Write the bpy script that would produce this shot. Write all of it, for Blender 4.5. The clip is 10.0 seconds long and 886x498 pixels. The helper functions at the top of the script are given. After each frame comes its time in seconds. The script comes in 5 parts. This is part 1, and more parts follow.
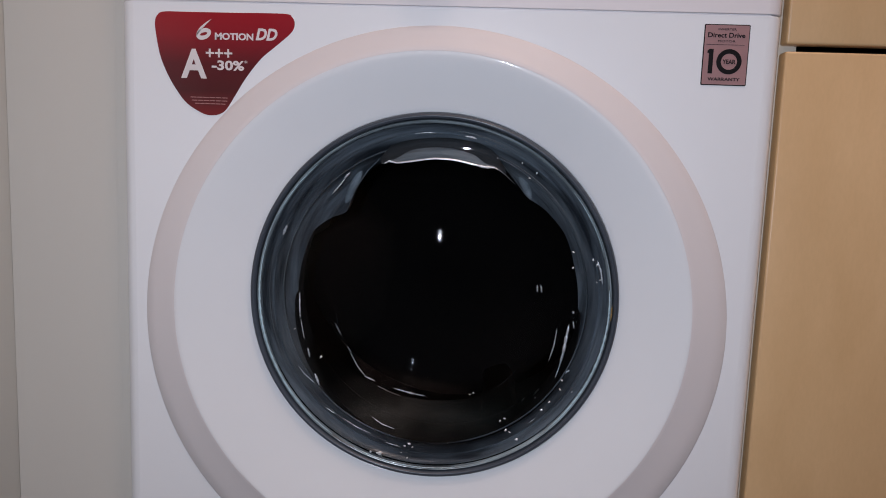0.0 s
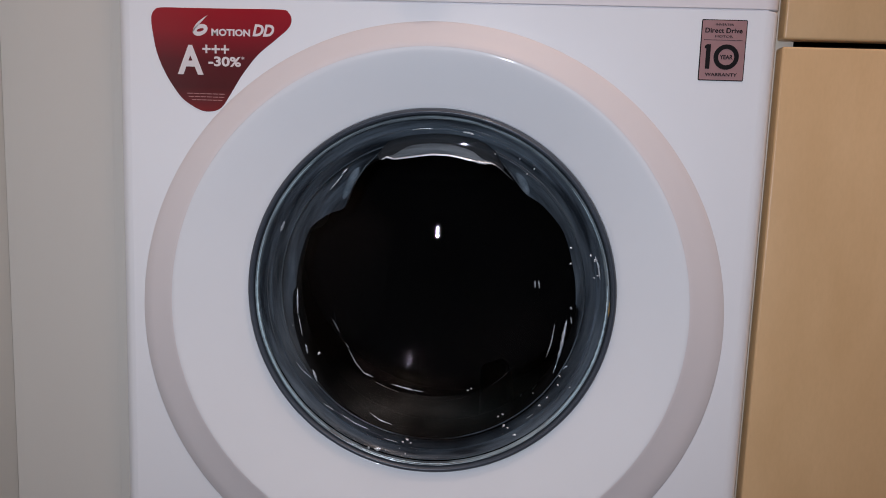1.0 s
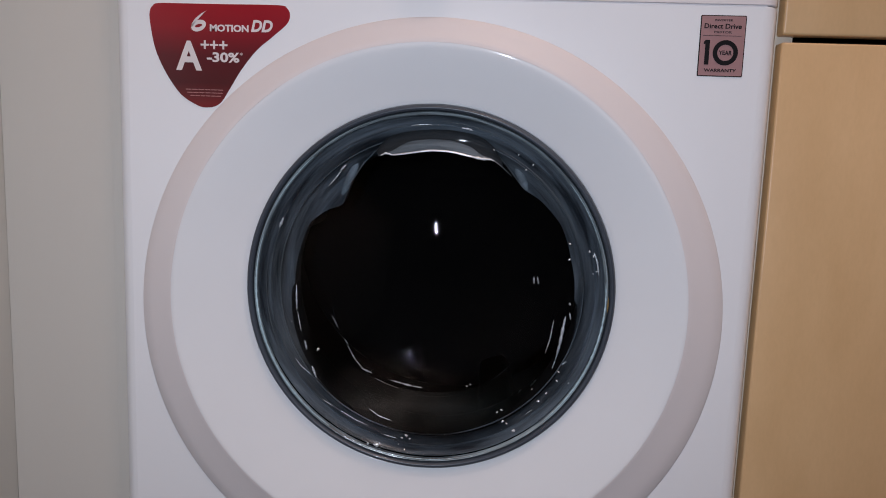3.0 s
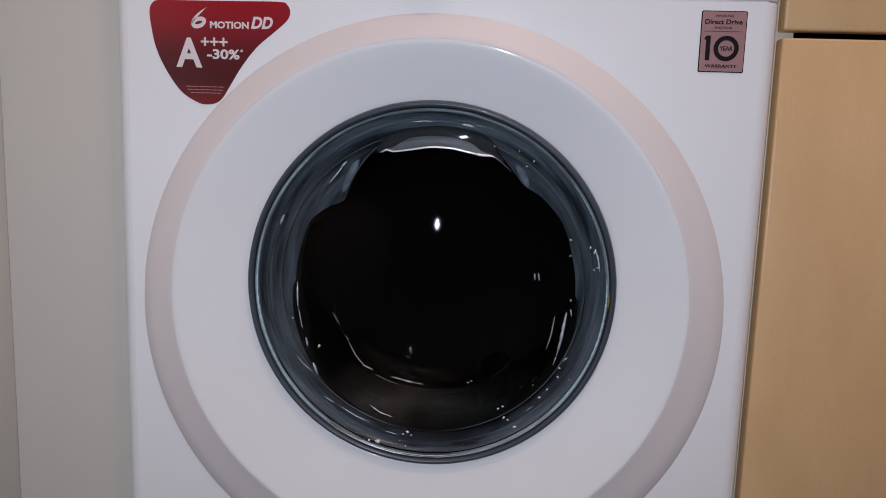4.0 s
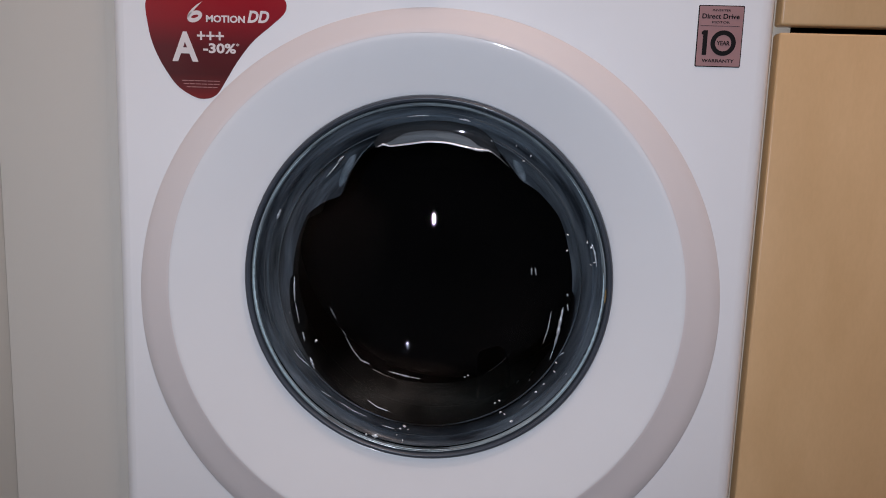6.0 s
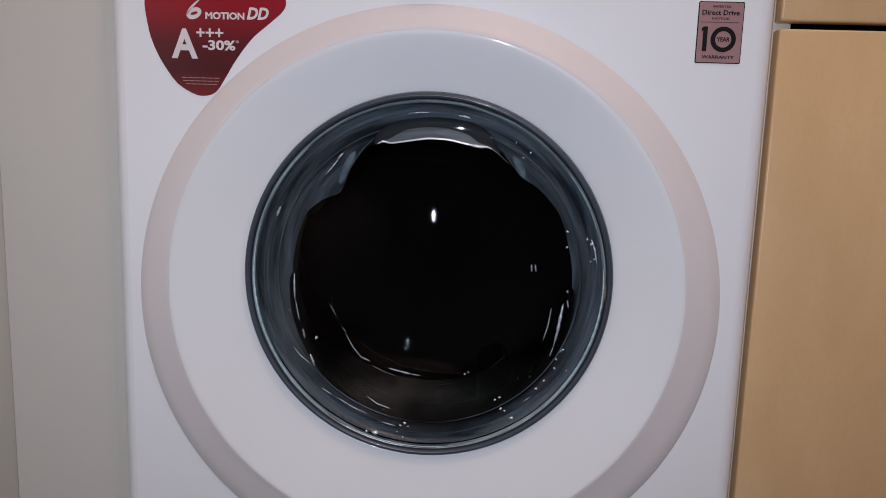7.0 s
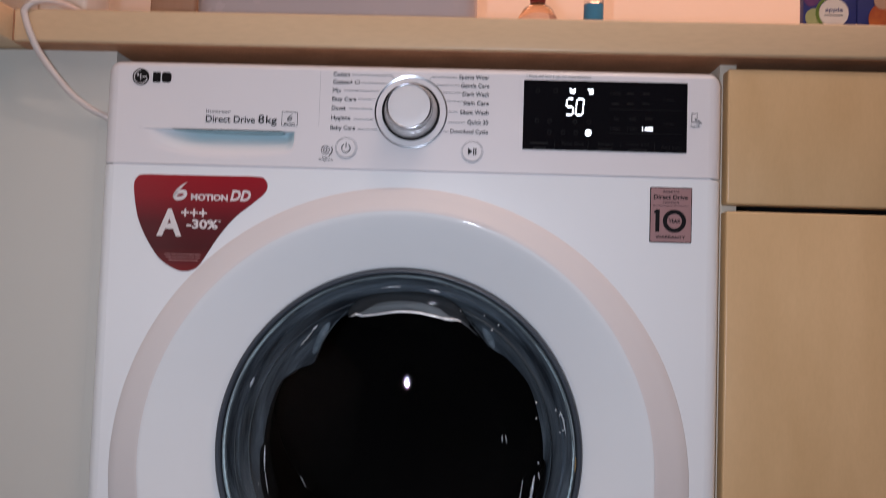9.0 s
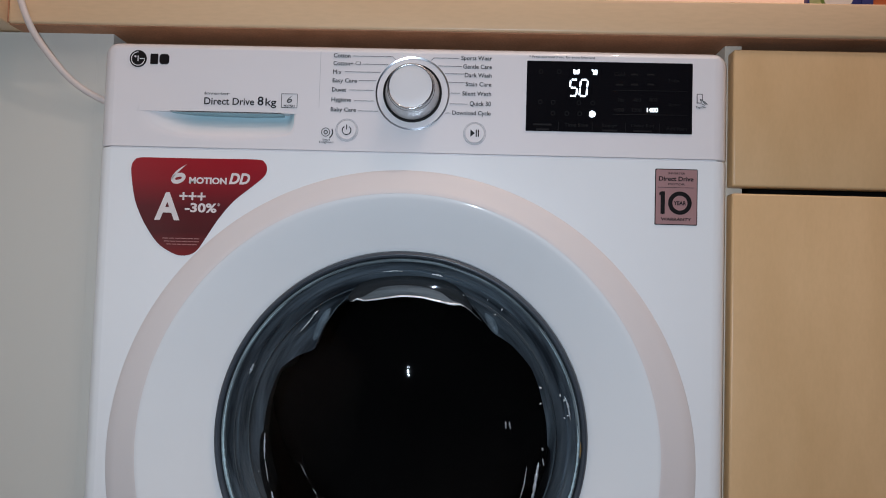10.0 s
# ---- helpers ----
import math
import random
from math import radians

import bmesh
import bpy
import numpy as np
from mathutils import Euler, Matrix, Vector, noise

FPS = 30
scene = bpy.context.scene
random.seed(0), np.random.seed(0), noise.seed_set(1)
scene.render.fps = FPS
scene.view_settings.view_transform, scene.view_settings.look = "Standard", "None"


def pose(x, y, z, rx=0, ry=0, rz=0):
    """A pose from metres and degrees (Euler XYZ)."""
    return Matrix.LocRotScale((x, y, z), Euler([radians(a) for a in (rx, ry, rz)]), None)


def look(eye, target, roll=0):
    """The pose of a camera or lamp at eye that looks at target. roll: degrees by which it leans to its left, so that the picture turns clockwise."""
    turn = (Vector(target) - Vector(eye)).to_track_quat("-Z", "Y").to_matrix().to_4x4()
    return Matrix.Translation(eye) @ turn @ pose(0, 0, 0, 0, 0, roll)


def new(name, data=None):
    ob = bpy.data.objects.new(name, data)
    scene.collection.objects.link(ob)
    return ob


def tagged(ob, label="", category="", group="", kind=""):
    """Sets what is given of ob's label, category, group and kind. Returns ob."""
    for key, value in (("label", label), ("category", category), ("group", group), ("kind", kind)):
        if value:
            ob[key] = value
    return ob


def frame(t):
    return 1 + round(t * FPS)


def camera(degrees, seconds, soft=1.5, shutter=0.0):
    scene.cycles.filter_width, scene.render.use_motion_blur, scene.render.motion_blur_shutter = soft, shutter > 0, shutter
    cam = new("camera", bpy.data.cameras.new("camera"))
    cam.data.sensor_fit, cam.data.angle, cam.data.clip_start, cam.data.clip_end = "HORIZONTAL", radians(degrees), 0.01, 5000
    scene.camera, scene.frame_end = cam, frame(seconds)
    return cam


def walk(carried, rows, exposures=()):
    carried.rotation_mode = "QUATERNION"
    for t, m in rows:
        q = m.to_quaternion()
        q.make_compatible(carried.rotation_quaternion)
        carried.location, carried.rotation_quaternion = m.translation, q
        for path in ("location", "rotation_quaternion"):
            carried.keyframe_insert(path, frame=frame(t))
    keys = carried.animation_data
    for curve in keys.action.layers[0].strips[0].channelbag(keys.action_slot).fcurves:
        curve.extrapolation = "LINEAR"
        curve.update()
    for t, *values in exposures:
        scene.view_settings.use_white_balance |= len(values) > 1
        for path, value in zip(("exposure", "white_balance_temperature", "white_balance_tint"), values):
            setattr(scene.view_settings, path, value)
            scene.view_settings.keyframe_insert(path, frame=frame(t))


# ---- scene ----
cam = camera(61.2, 10.0, soft=0.95, shutter=0.7)

PATH = [
    (0, (0.0531, -0.6867, 0.6177), (-0.0753, 1.2932, 0.3656), 2.13),
    (0.5, (0.0531, -0.6867, 0.6177), (-0.0707, 1.2930, 0.3621), 2.08),
    (1, (0.0531, -0.6867, 0.6177), (-0.0686, 1.2922, 0.3553), 2.02),
    (1.5, (0.0531, -0.6867, 0.6177), (-0.0651, 1.2922, 0.3534), 2.01),
    (2, (0.0531, -0.6867, 0.6177), (-0.0645, 1.2921, 0.3522), 2.00),
    (2.5, (0.0531, -0.6867, 0.6177), (-0.0647, 1.2917, 0.3493), 2.05),
    (4, (0.0531, -0.6867, 0.6177), (-0.0671, 1.2896, 0.3358), 1.88),
    (4.5, (0.0531, -0.6867, 0.6177), (-0.0642, 1.2892, 0.3318), 1.95),
    (5, (0.0531, -0.6867, 0.6177), (-0.0623, 1.2885, 0.3259), 1.91),
    (5.5, (0.0531, -0.6867, 0.6177), (-0.0589, 1.2886, 0.3256), 1.95),
    (7, (0.0531, -0.6867, 0.6177), (-0.0578, 1.2869, 0.3138), 1.85),
    (7.5, (0.0531, -0.6867, 0.6177), (-0.0582, 1.2876, 0.3182), 1.85),
    (8, (0.0531, -0.6867, 0.6177), (-0.0610, 1.2881, 0.3229), 1.81),
    (8.3, (0.0535, -0.6877, 0.6188), (-0.0604, 1.2908, 0.3492), 1.71),
    (8.4, (0.0546, -0.6901, 0.6215), (-0.0608, 1.2906, 0.3698), 1.73),
    (8.5, (0.0562, -0.6935, 0.6255), (-0.0600, 1.2902, 0.4040), 1.84),
    (8.6, (0.0580, -0.6975, 0.6300), (-0.0502, 1.2926, 0.4700), 2.20),
    (8.7, (0.0598, -0.7014, 0.6345), (-0.0431, 1.2940, 0.5515), 2.22),
    (8.8, (0.0614, -0.7048, 0.6384), (-0.0310, 1.2929, 0.6195), 2.19),
    (8.9, (0.0625, -0.7073, 0.6411), (-0.0137, 1.2907, 0.6878), 1.94),
    (9, (0.0629, -0.7082, 0.6422), (-0.0108, 1.2885, 0.7318), 1.85),
    (9.1, (0.0618, -0.7095, 0.6411), (-0.0082, 1.2866, 0.7442), 1.62),
    (9.2, (0.0607, -0.7108, 0.6400), (-0.0046, 1.2856, 0.7410), 1.63),
    (9.3, (0.0596, -0.7121, 0.6389), (-0.0049, 1.2847, 0.7316), 1.66),
    (9.5, (0.0574, -0.7147, 0.6367), (-0.0047, 1.2826, 0.7201), 1.78),
    (9.7, (0.0578, -0.7077, 0.6319), (-0.0051, 1.2894, 0.7186), 1.64),
    (10, (0.0584, -0.6973, 0.6247), (-0.0086, 1.2993, 0.7204), 1.69),
]
walk(cam, [(t, look(eye, aim, roll)) for t, eye, aim, roll in PATH],
     [(0.0, 0.0, 6500, 10), (8.7, 0.0, 6500, 10), (9.0, -0.05, 6500, 10), (9.5, 0.02, 6120, 3), (10.0, 0.0, 6230, 2)])

# ---- light ----
world = bpy.data.worlds.new("night_kitchen")
world.use_nodes = True
world.node_tree.nodes["Background"].inputs[0].default_value = (0.02, 0.022, 0.03, 1)
scene.world = world


def area_light(name, where, aim, size, power, colour, size_y=None, shape="RECTANGLE"):
    data = bpy.data.lights.new(name, "AREA")
    data.shape, data.size, data.size_y = shape, size, size_y or size
    data.energy, data.color = power, colour
    ob = new(name, data)
    ob.matrix_world = look(where, aim)
    return ob


def spot_light(name, where, aim, power, colour, cone, radius):
    data = bpy.data.lights.new(name, "SPOT")
    data.energy, data.color, data.spot_size, data.spot_blend, data.shadow_soft_size = power, colour, radians(cone), 0.8, radius
    ob = new(name, data)
    ob.matrix_world = look(where, aim)
    return ob


# the three small lamps of a cool hand torch beside the camera, warm ceiling lamps overhead with an added soft fill for
# ceiling bounce, and a warm strip over the worktop
for z, power in ((0.623, 4.0), (0.637, 4.0), (0.654, 2.1)):
    spot_light("torch_lamp", (0.028, -0.730, z), (-0.09, 0.0, z - 0.04), power, (0.875, 0.97, 1.165), 130, 0.0020)
for x in (0.37, 0.55):
    area_light("warm_ceiling_lamp", (x, -0.70, 2.40), (0.35, -0.2, 0.5), 0.022, 3.0, (1.0, 0.74, 0.63), shape="DISK")
# Large unseen fill in place of warm light bounced off the ceiling.
area_light("ceiling_bounce_fill", (0.75, -1.10, 2.46), (0.72, -1.00, 0.5), 3.0, 31, (1.0, 0.72, 0.62), 2.4)
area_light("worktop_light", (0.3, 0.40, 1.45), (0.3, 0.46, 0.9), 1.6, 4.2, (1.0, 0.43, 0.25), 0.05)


# ---- materials ----
def material(name, base, rough=0.5, metal=0.0, vary=0.0, scale=20.0, bump=0.0, stretch=(1, 1, 1), coat=0.0, second=None, fine=0.0, spec=0.5, grain=14):
    """A surface with broad colour variation, fine grain and relief, in object space."""
    m = bpy.data.materials.new(name)
    m.use_nodes = True
    tree = m.node_tree
    node, link = tree.nodes, tree.links
    b = node["Principled BSDF"]
    b.inputs["Roughness"].default_value = rough
    b.inputs["Metallic"].default_value = metal
    b.inputs["Coat Weight"].default_value = coat
    b.inputs["Coat Roughness"].default_value = 0.06
    b.inputs["Specular IOR Level"].default_value = spec
    b.inputs["Base Color"].default_value = (*base, 1)
    if vary or bump or second or fine:
        tc = node.new("ShaderNodeTexCoord")
        mp = node.new("ShaderNodeMapping")
        mp.inputs["Scale"].default_value = stretch
        link.new(tc.outputs["Object"], mp.inputs["Vector"])
        big = node.new("ShaderNodeTexNoise")
        big.inputs["Scale"].default_value, big.inputs["Detail"].default_value = scale, 5
        big.inputs["Roughness"].default_value = 0.6
        link.new(mp.outputs["Vector"], big.inputs["Vector"])
        small = node.new("ShaderNodeTexNoise")
        small.inputs["Scale"].default_value, small.inputs["Detail"].default_value = scale * grain, 3
        link.new(mp.outputs["Vector"], small.inputs["Vector"])
        ramp = node.new("ShaderNodeValToRGB")
        ramp.color_ramp.elements[0].position, ramp.color_ramp.elements[1].position = 0.3, 0.7
        dark = second or tuple(c * (1 - vary) for c in base)
        ramp.color_ramp.elements[0].color, ramp.color_ramp.elements[1].color = (*dark, 1), (*base, 1)
        link.new(big.outputs["Fac"], ramp.inputs["Fac"])
        out = ramp.outputs["Color"]
        if fine:
            mix = node.new("ShaderNodeMix")
            mix.data_type, mix.blend_type = "RGBA", "MULTIPLY"
            mix.inputs["Factor"].default_value = fine
            fibre = node.new("ShaderNodeValToRGB")
            fibre.color_ramp.elements[0].position, fibre.color_ramp.elements[1].position = 0.35, 0.62
            fibre.color_ramp.elements[0].color = (0.45, 0.42, 0.38, 1)
            link.new(small.outputs["Fac"], fibre.inputs["Fac"])
            link.new(out, mix.inputs["A"])
            link.new(fibre.outputs["Color"], mix.inputs["B"])
            out = mix.outputs["Result"]
        link.new(out, b.inputs["Base Color"])
        vr = node.new("ShaderNodeMapRange")
        vr.inputs["To Min"].default_value, vr.inputs["To Max"].default_value = max(rough - 0.06, 0.02), min(rough + 0.08, 1)
        link.new(big.outputs["Fac"], vr.inputs["Value"])
        link.new(vr.outputs["Result"], b.inputs["Roughness"])
        if bump:
            bp = node.new("ShaderNodeBump")
            bp.inputs["Strength"].default_value, bp.inputs["Distance"].default_value = bump, 0.001
            link.new(small.outputs["Fac"], bp.inputs["Height"])
            link.new(bp.outputs["Normal"], b.inputs["Normal"])
    return m


def glowing(name, colour, power):
    m = bpy.data.materials.new(name)
    m.use_nodes = True
    b = m.node_tree.nodes["Principled BSDF"]
    b.inputs["Base Color"].default_value = (*colour, 1)
    b.inputs["Emission Color"].default_value = (*colour, 1)
    b.inputs["Emission Strength"].default_value = power
    return m


def clear(name, colour, rough=0.0, ior=1.47):
    m = bpy.data.materials.new(name)
    m.use_nodes = True
    b = m.node_tree.nodes["Principled BSDF"]
    b.inputs["Base Color"].default_value = (*colour, 1)
    b.inputs["Transmission Weight"].default_value = 1
    b.inputs["Roughness"].default_value, b.inputs["IOR"].default_value = rough, ior
    return m


WHITE_STEEL = material("white_enamel", (0.785, 0.812, 0.835), 0.30, vary=0.02, scale=6, bump=0.03, coat=0.25)
WHITE_PLASTIC = material("white_plastic", (0.75, 0.727, 0.745), 0.34, vary=0.02, scale=8, bump=0.03, coat=0.5)
DOOR_PLASTIC = material("door_plastic", (0.715, 0.735, 0.75), 0.46, vary=0.03, scale=7, bump=0.03, coat=0.10, spec=0.35)
RING_PLASTIC = material("pearl_ring_plastic", (0.69, 0.657, 0.657), 0.46, vary=0.02, scale=7, bump=0.03)
THROAT = material("darkened_throat_rubber", (0.014, 0.016, 0.018), 0.55, vary=0.4, scale=18, bump=0.15, spec=0.3)
DARK_GAP = material("dark_gap", (0.02, 0.02, 0.022), 0.8, vary=0.2)
RIM = material("smoked_rim", (0.050, 0.062, 0.080), 0.30, vary=0.3, scale=9, coat=0.12, spec=0.35)
STEEL = material("darkened_steel", (0.0048, 0.0043, 0.0043), 0.5, metal=1.0, vary=0.15, scale=5)
CHROME = material("chrome", (0.88, 0.88, 0.89), 0.05, metal=1.0, vary=0.08, scale=30)
KNOB_CAP = material("knob_cap", (0.68, 0.675, 0.69), 0.42, metal=0.1, vary=0.04, scale=30, bump=0.04)
BLACK_GLASS = material("black_display", (0.006, 0.006, 0.008), 0.06, vary=0.2, scale=12)
INK = material("grey_print", (0.014, 0.014, 0.016), 0.5, vary=0.15, scale=90, spec=0.2)
PALE_LINE = material("joint_grey", (0.33, 0.33, 0.35), 0.6, vary=0.05, scale=30)
BADGE_GREY = material("badge_grey", (0.12, 0.12, 0.125), 0.5, vary=0.1, scale=60)
AMBER = material("amber_stain", (0.26, 0.17, 0.05), 0.4, vary=0.4, scale=200)
SOFT_LINE = material("soft_joint", (0.55, 0.54, 0.56), 0.6, vary=0.05, scale=30)
DARK_INK = material("black_print", (0.008, 0.007, 0.008), 0.55, vary=0.2, scale=90, spec=0.15)
FAINT = material("unlit_print", (0.0095, 0.009, 0.010), 0.5, vary=0.3, scale=90, spec=0.15)
LED = glowing("white_led", (0.86, 0.90, 1.0), 2.6)
TEAL = material("teal_grip", (0.27, 0.40, 0.44), 0.3, vary=0.15, scale=25)
SCOOP_SHADE = material("painted_scoop_shade", (0.75, 0.727, 0.745), 0.36)
STICKER_INK = material("sticker_white", (0.70, 0.66, 0.66), 0.4, vary=0.05, scale=60)
ROSE = material("rose_foil", (0.46, 0.27, 0.27), 0.32, metal=0.35, vary=0.08, scale=25, bump=0.05)
MAPLE = material("maple_veneer", (0.71, 0.49, 0.265), 0.38, second=(0.575, 0.375, 0.185), scale=6.0, stretch=(1.3, 1.3, 0.45), grain=60, fine=0.045, bump=0.06)
WORKTOP = material("maple_worktop", (0.74, 0.53, 0.33), 0.36, second=(0.66, 0.455, 0.27), scale=4.0, stretch=(0.4, 2.0, 2.0), grain=45, fine=0.08, bump=0.06)
RAW_BOARD = material("raw_chipboard", (0.50, 0.25, 0.135), 0.7, second=(0.38, 0.18, 0.09), scale=30, fine=0.3)
CREAM = material("cream_laminate", (0.59, 0.58, 0.535), 0.45, vary=0.04, scale=4, bump=0.08, stretch=(1, 1, 0.4))
CREAM_EDGE = material("cream_edging", (0.66, 0.60, 0.50), 0.45, vary=0.05, scale=12, bump=0.05)
PLASTER = material("painted_plaster", (0.74, 0.70, 0.64), 0.8, vary=0.05, scale=3, bump=0.3)
UNSEEN_WALL = material("unseen_wall_slate", (0.12, 0.125, 0.135), 0.85, vary=0.08, scale=3, bump=0.3)
CEILING = material("ceiling_paint", (0.82, 0.80, 0.77), 0.85, vary=0.03, scale=3, bump=0.2)
FLOOR_MAT = material("floor_vinyl", (0.09, 0.075, 0.065), 0.5, second=(0.06, 0.05, 0.045), scale=6, stretch=(0.4, 3, 1), bump=0.1)
CABLE = material("cable_sheath", (0.62, 0.55, 0.52), 0.4, vary=0.05, scale=30, bump=0.05)
BOTTLE = clear("pink_bottle_glass", (0.95, 0.80, 0.76), 0.02)
BLUE_LIQUID = material("blue_liquid", (0.08, 0.27, 0.42), 0.15, vary=0.15, scale=20)
CLEAR = clear("clear_plastic", (0.92, 0.92, 0.92), 0.05, 1.4)
RED_CAP = material("red_cap", (0.30, 0.03, 0.025), 0.3, vary=0.15, scale=40)
BLUE_CARD = material("blue_carton", (0.02, 0.03, 0.17), 0.4, vary=0.3, scale=14)
ORANGE = material("orange_print", (0.55, 0.16, 0.03), 0.4, second=(0.30, 0.05, 0.02), scale=40)
GREEN = material("green_print", (0.14, 0.22, 0.03), 0.4, second=(0.06, 0.12, 0.02), scale=50)
PALE_GREEN = material("pale_green_print", (0.40, 0.42, 0.20), 0.4, second=(0.26, 0.30, 0.10), scale=60)
PLUM = material("plum_print", (0.16, 0.05, 0.16), 0.4, second=(0.08, 0.03, 0.12), scale=60)
LABEL_WHITE = material("label_white", (0.72, 0.66, 0.60), 0.5, vary=0.06, scale=50)
BREAD_BIN = material("enamel_bin", (0.47, 0.43, 0.45), 0.25, vary=0.04, scale=6, coat=0.3)
BOARD = material("dark_board", (0.46, 0.30, 0.21), 0.5, second=(0.37, 0.22, 0.14), scale=8, stretch=(3, 3, 0.4), bump=0.1)


def sheet_glass(name, tint, ior=1.42):
    """One surface of thick glass: clear, with gloss that grows towards grazing angles."""
    m = bpy.data.materials.new(name)
    m.use_nodes = True
    node, link = m.node_tree.nodes, m.node_tree.links
    node.clear()
    out, mix = node.new("ShaderNodeOutputMaterial"), node.new("ShaderNodeMixShader")
    see, gloss, fres = node.new("ShaderNodeBsdfTransparent"), node.new("ShaderNodeBsdfGlossy"), node.new("ShaderNodeFresnel")
    see.inputs["Color"].default_value = (*tint, 1)
    gloss.inputs["Roughness"].default_value = 0.014
    fres.inputs["IOR"].default_value = ior
    link.new(fres.outputs[0], mix.inputs[0])
    link.new(see.outputs[0], mix.inputs[1])
    link.new(gloss.outputs[0], mix.inputs[2])
    link.new(mix.outputs[0], out.inputs[0])
    return m


GLASS = sheet_glass("door_glass", (0.95, 0.96, 0.965), 1.11)
SMOKED = sheet_glass("smoked_glass", (0.90, 0.91, 0.92), 1.21)
# Pale colours for glints and gleams painted on the door glass.
GLINT = material("painted_glint", (0.88, 0.92, 0.95), 0.34, metal=0.45, spec=1.0, coat=1.0)
CYAN_GLEAM = material("painted_cyan_gleam", (0.50, 0.70, 0.78), 0.25, second=(0.24, 0.34, 0.39), scale=14, coat=0.5)
CYAN_DIM = material("dim_painted_gleam", (0.13, 0.155, 0.175), 0.3, second=(0.04, 0.05, 0.058), scale=20, coat=0.5)
GLINT_BEAD = material("painted_glint_bead", (0.72, 0.77, 0.80), 0.24, metal=0.35, spec=1.0, coat=1.0)
PALE_RUBBER = material("pale_lobe_rubber", (0.36, 0.41, 0.44), 0.5, second=(0.15, 0.18, 0.20), scale=90, bump=0.2)
SKIRT = material("brushed_skirt", (0.66, 0.665, 0.68), 0.30, metal=0.25, vary=0.12, scale=30)
RING_CHROME = material("ring_chrome", (0.55, 0.57, 0.61), 0.20, metal=1.0, vary=0.1, scale=30)
DARK_CHROME = material("dark_chrome", (0.36, 0.37, 0.40), 0.24, metal=1.0, vary=0.2, scale=30)


def thin_film(name, colour):
    """A dull see-through film that paints a reflection, thicker towards its lower edge, with streaks."""
    m = bpy.data.materials.new(name)
    m.use_nodes = True
    node, link = m.node_tree.nodes, m.node_tree.links
    surface, out = node["Principled BSDF"], node["Material Output"]
    surface.inputs["Base Color"].default_value = (*colour, 1)
    surface.inputs["Roughness"].default_value = 0.4
    place, split, noise = node.new("ShaderNodeTexCoord"), node.new("ShaderNodeSeparateXYZ"), node.new("ShaderNodeTexNoise")
    ramp, product, mix, see = node.new("ShaderNodeValToRGB"), node.new("ShaderNodeMath"), node.new("ShaderNodeMixShader"), node.new("ShaderNodeBsdfTransparent")
    noise.inputs["Scale"].default_value = 40
    ramp.color_ramp.elements[0].position, ramp.color_ramp.elements[0].color = 0.0, (0.1, 0.1, 0.1, 1)
    ramp.color_ramp.elements[1].position, ramp.color_ramp.elements[1].color = 0.75, (0, 0, 0, 1)
    ramp.color_ramp.elements.new(0.22).color = (1, 1, 1, 1)
    ramp.color_ramp.elements.new(0.38).color = (0.30, 0.30, 0.30, 1)
    product.operation = "MULTIPLY"
    link.new(place.outputs["Generated"], split.inputs[0])
    link.new(place.outputs["Object"], noise.inputs["Vector"])
    link.new(split.outputs["Z"], ramp.inputs["Fac"])
    link.new(ramp.outputs["Color"], product.inputs[0])
    link.new(noise.outputs["Fac"], product.inputs[1])
    link.new(product.outputs[0], mix.inputs[0])
    link.new(see.outputs[0], mix.inputs[1])
    link.new(surface.outputs[0], mix.inputs[2])
    link.new(mix.outputs[0], out.inputs[0])
    return m


FILM = thin_film("reflection_film", (0.006, 0.012, 0.012))


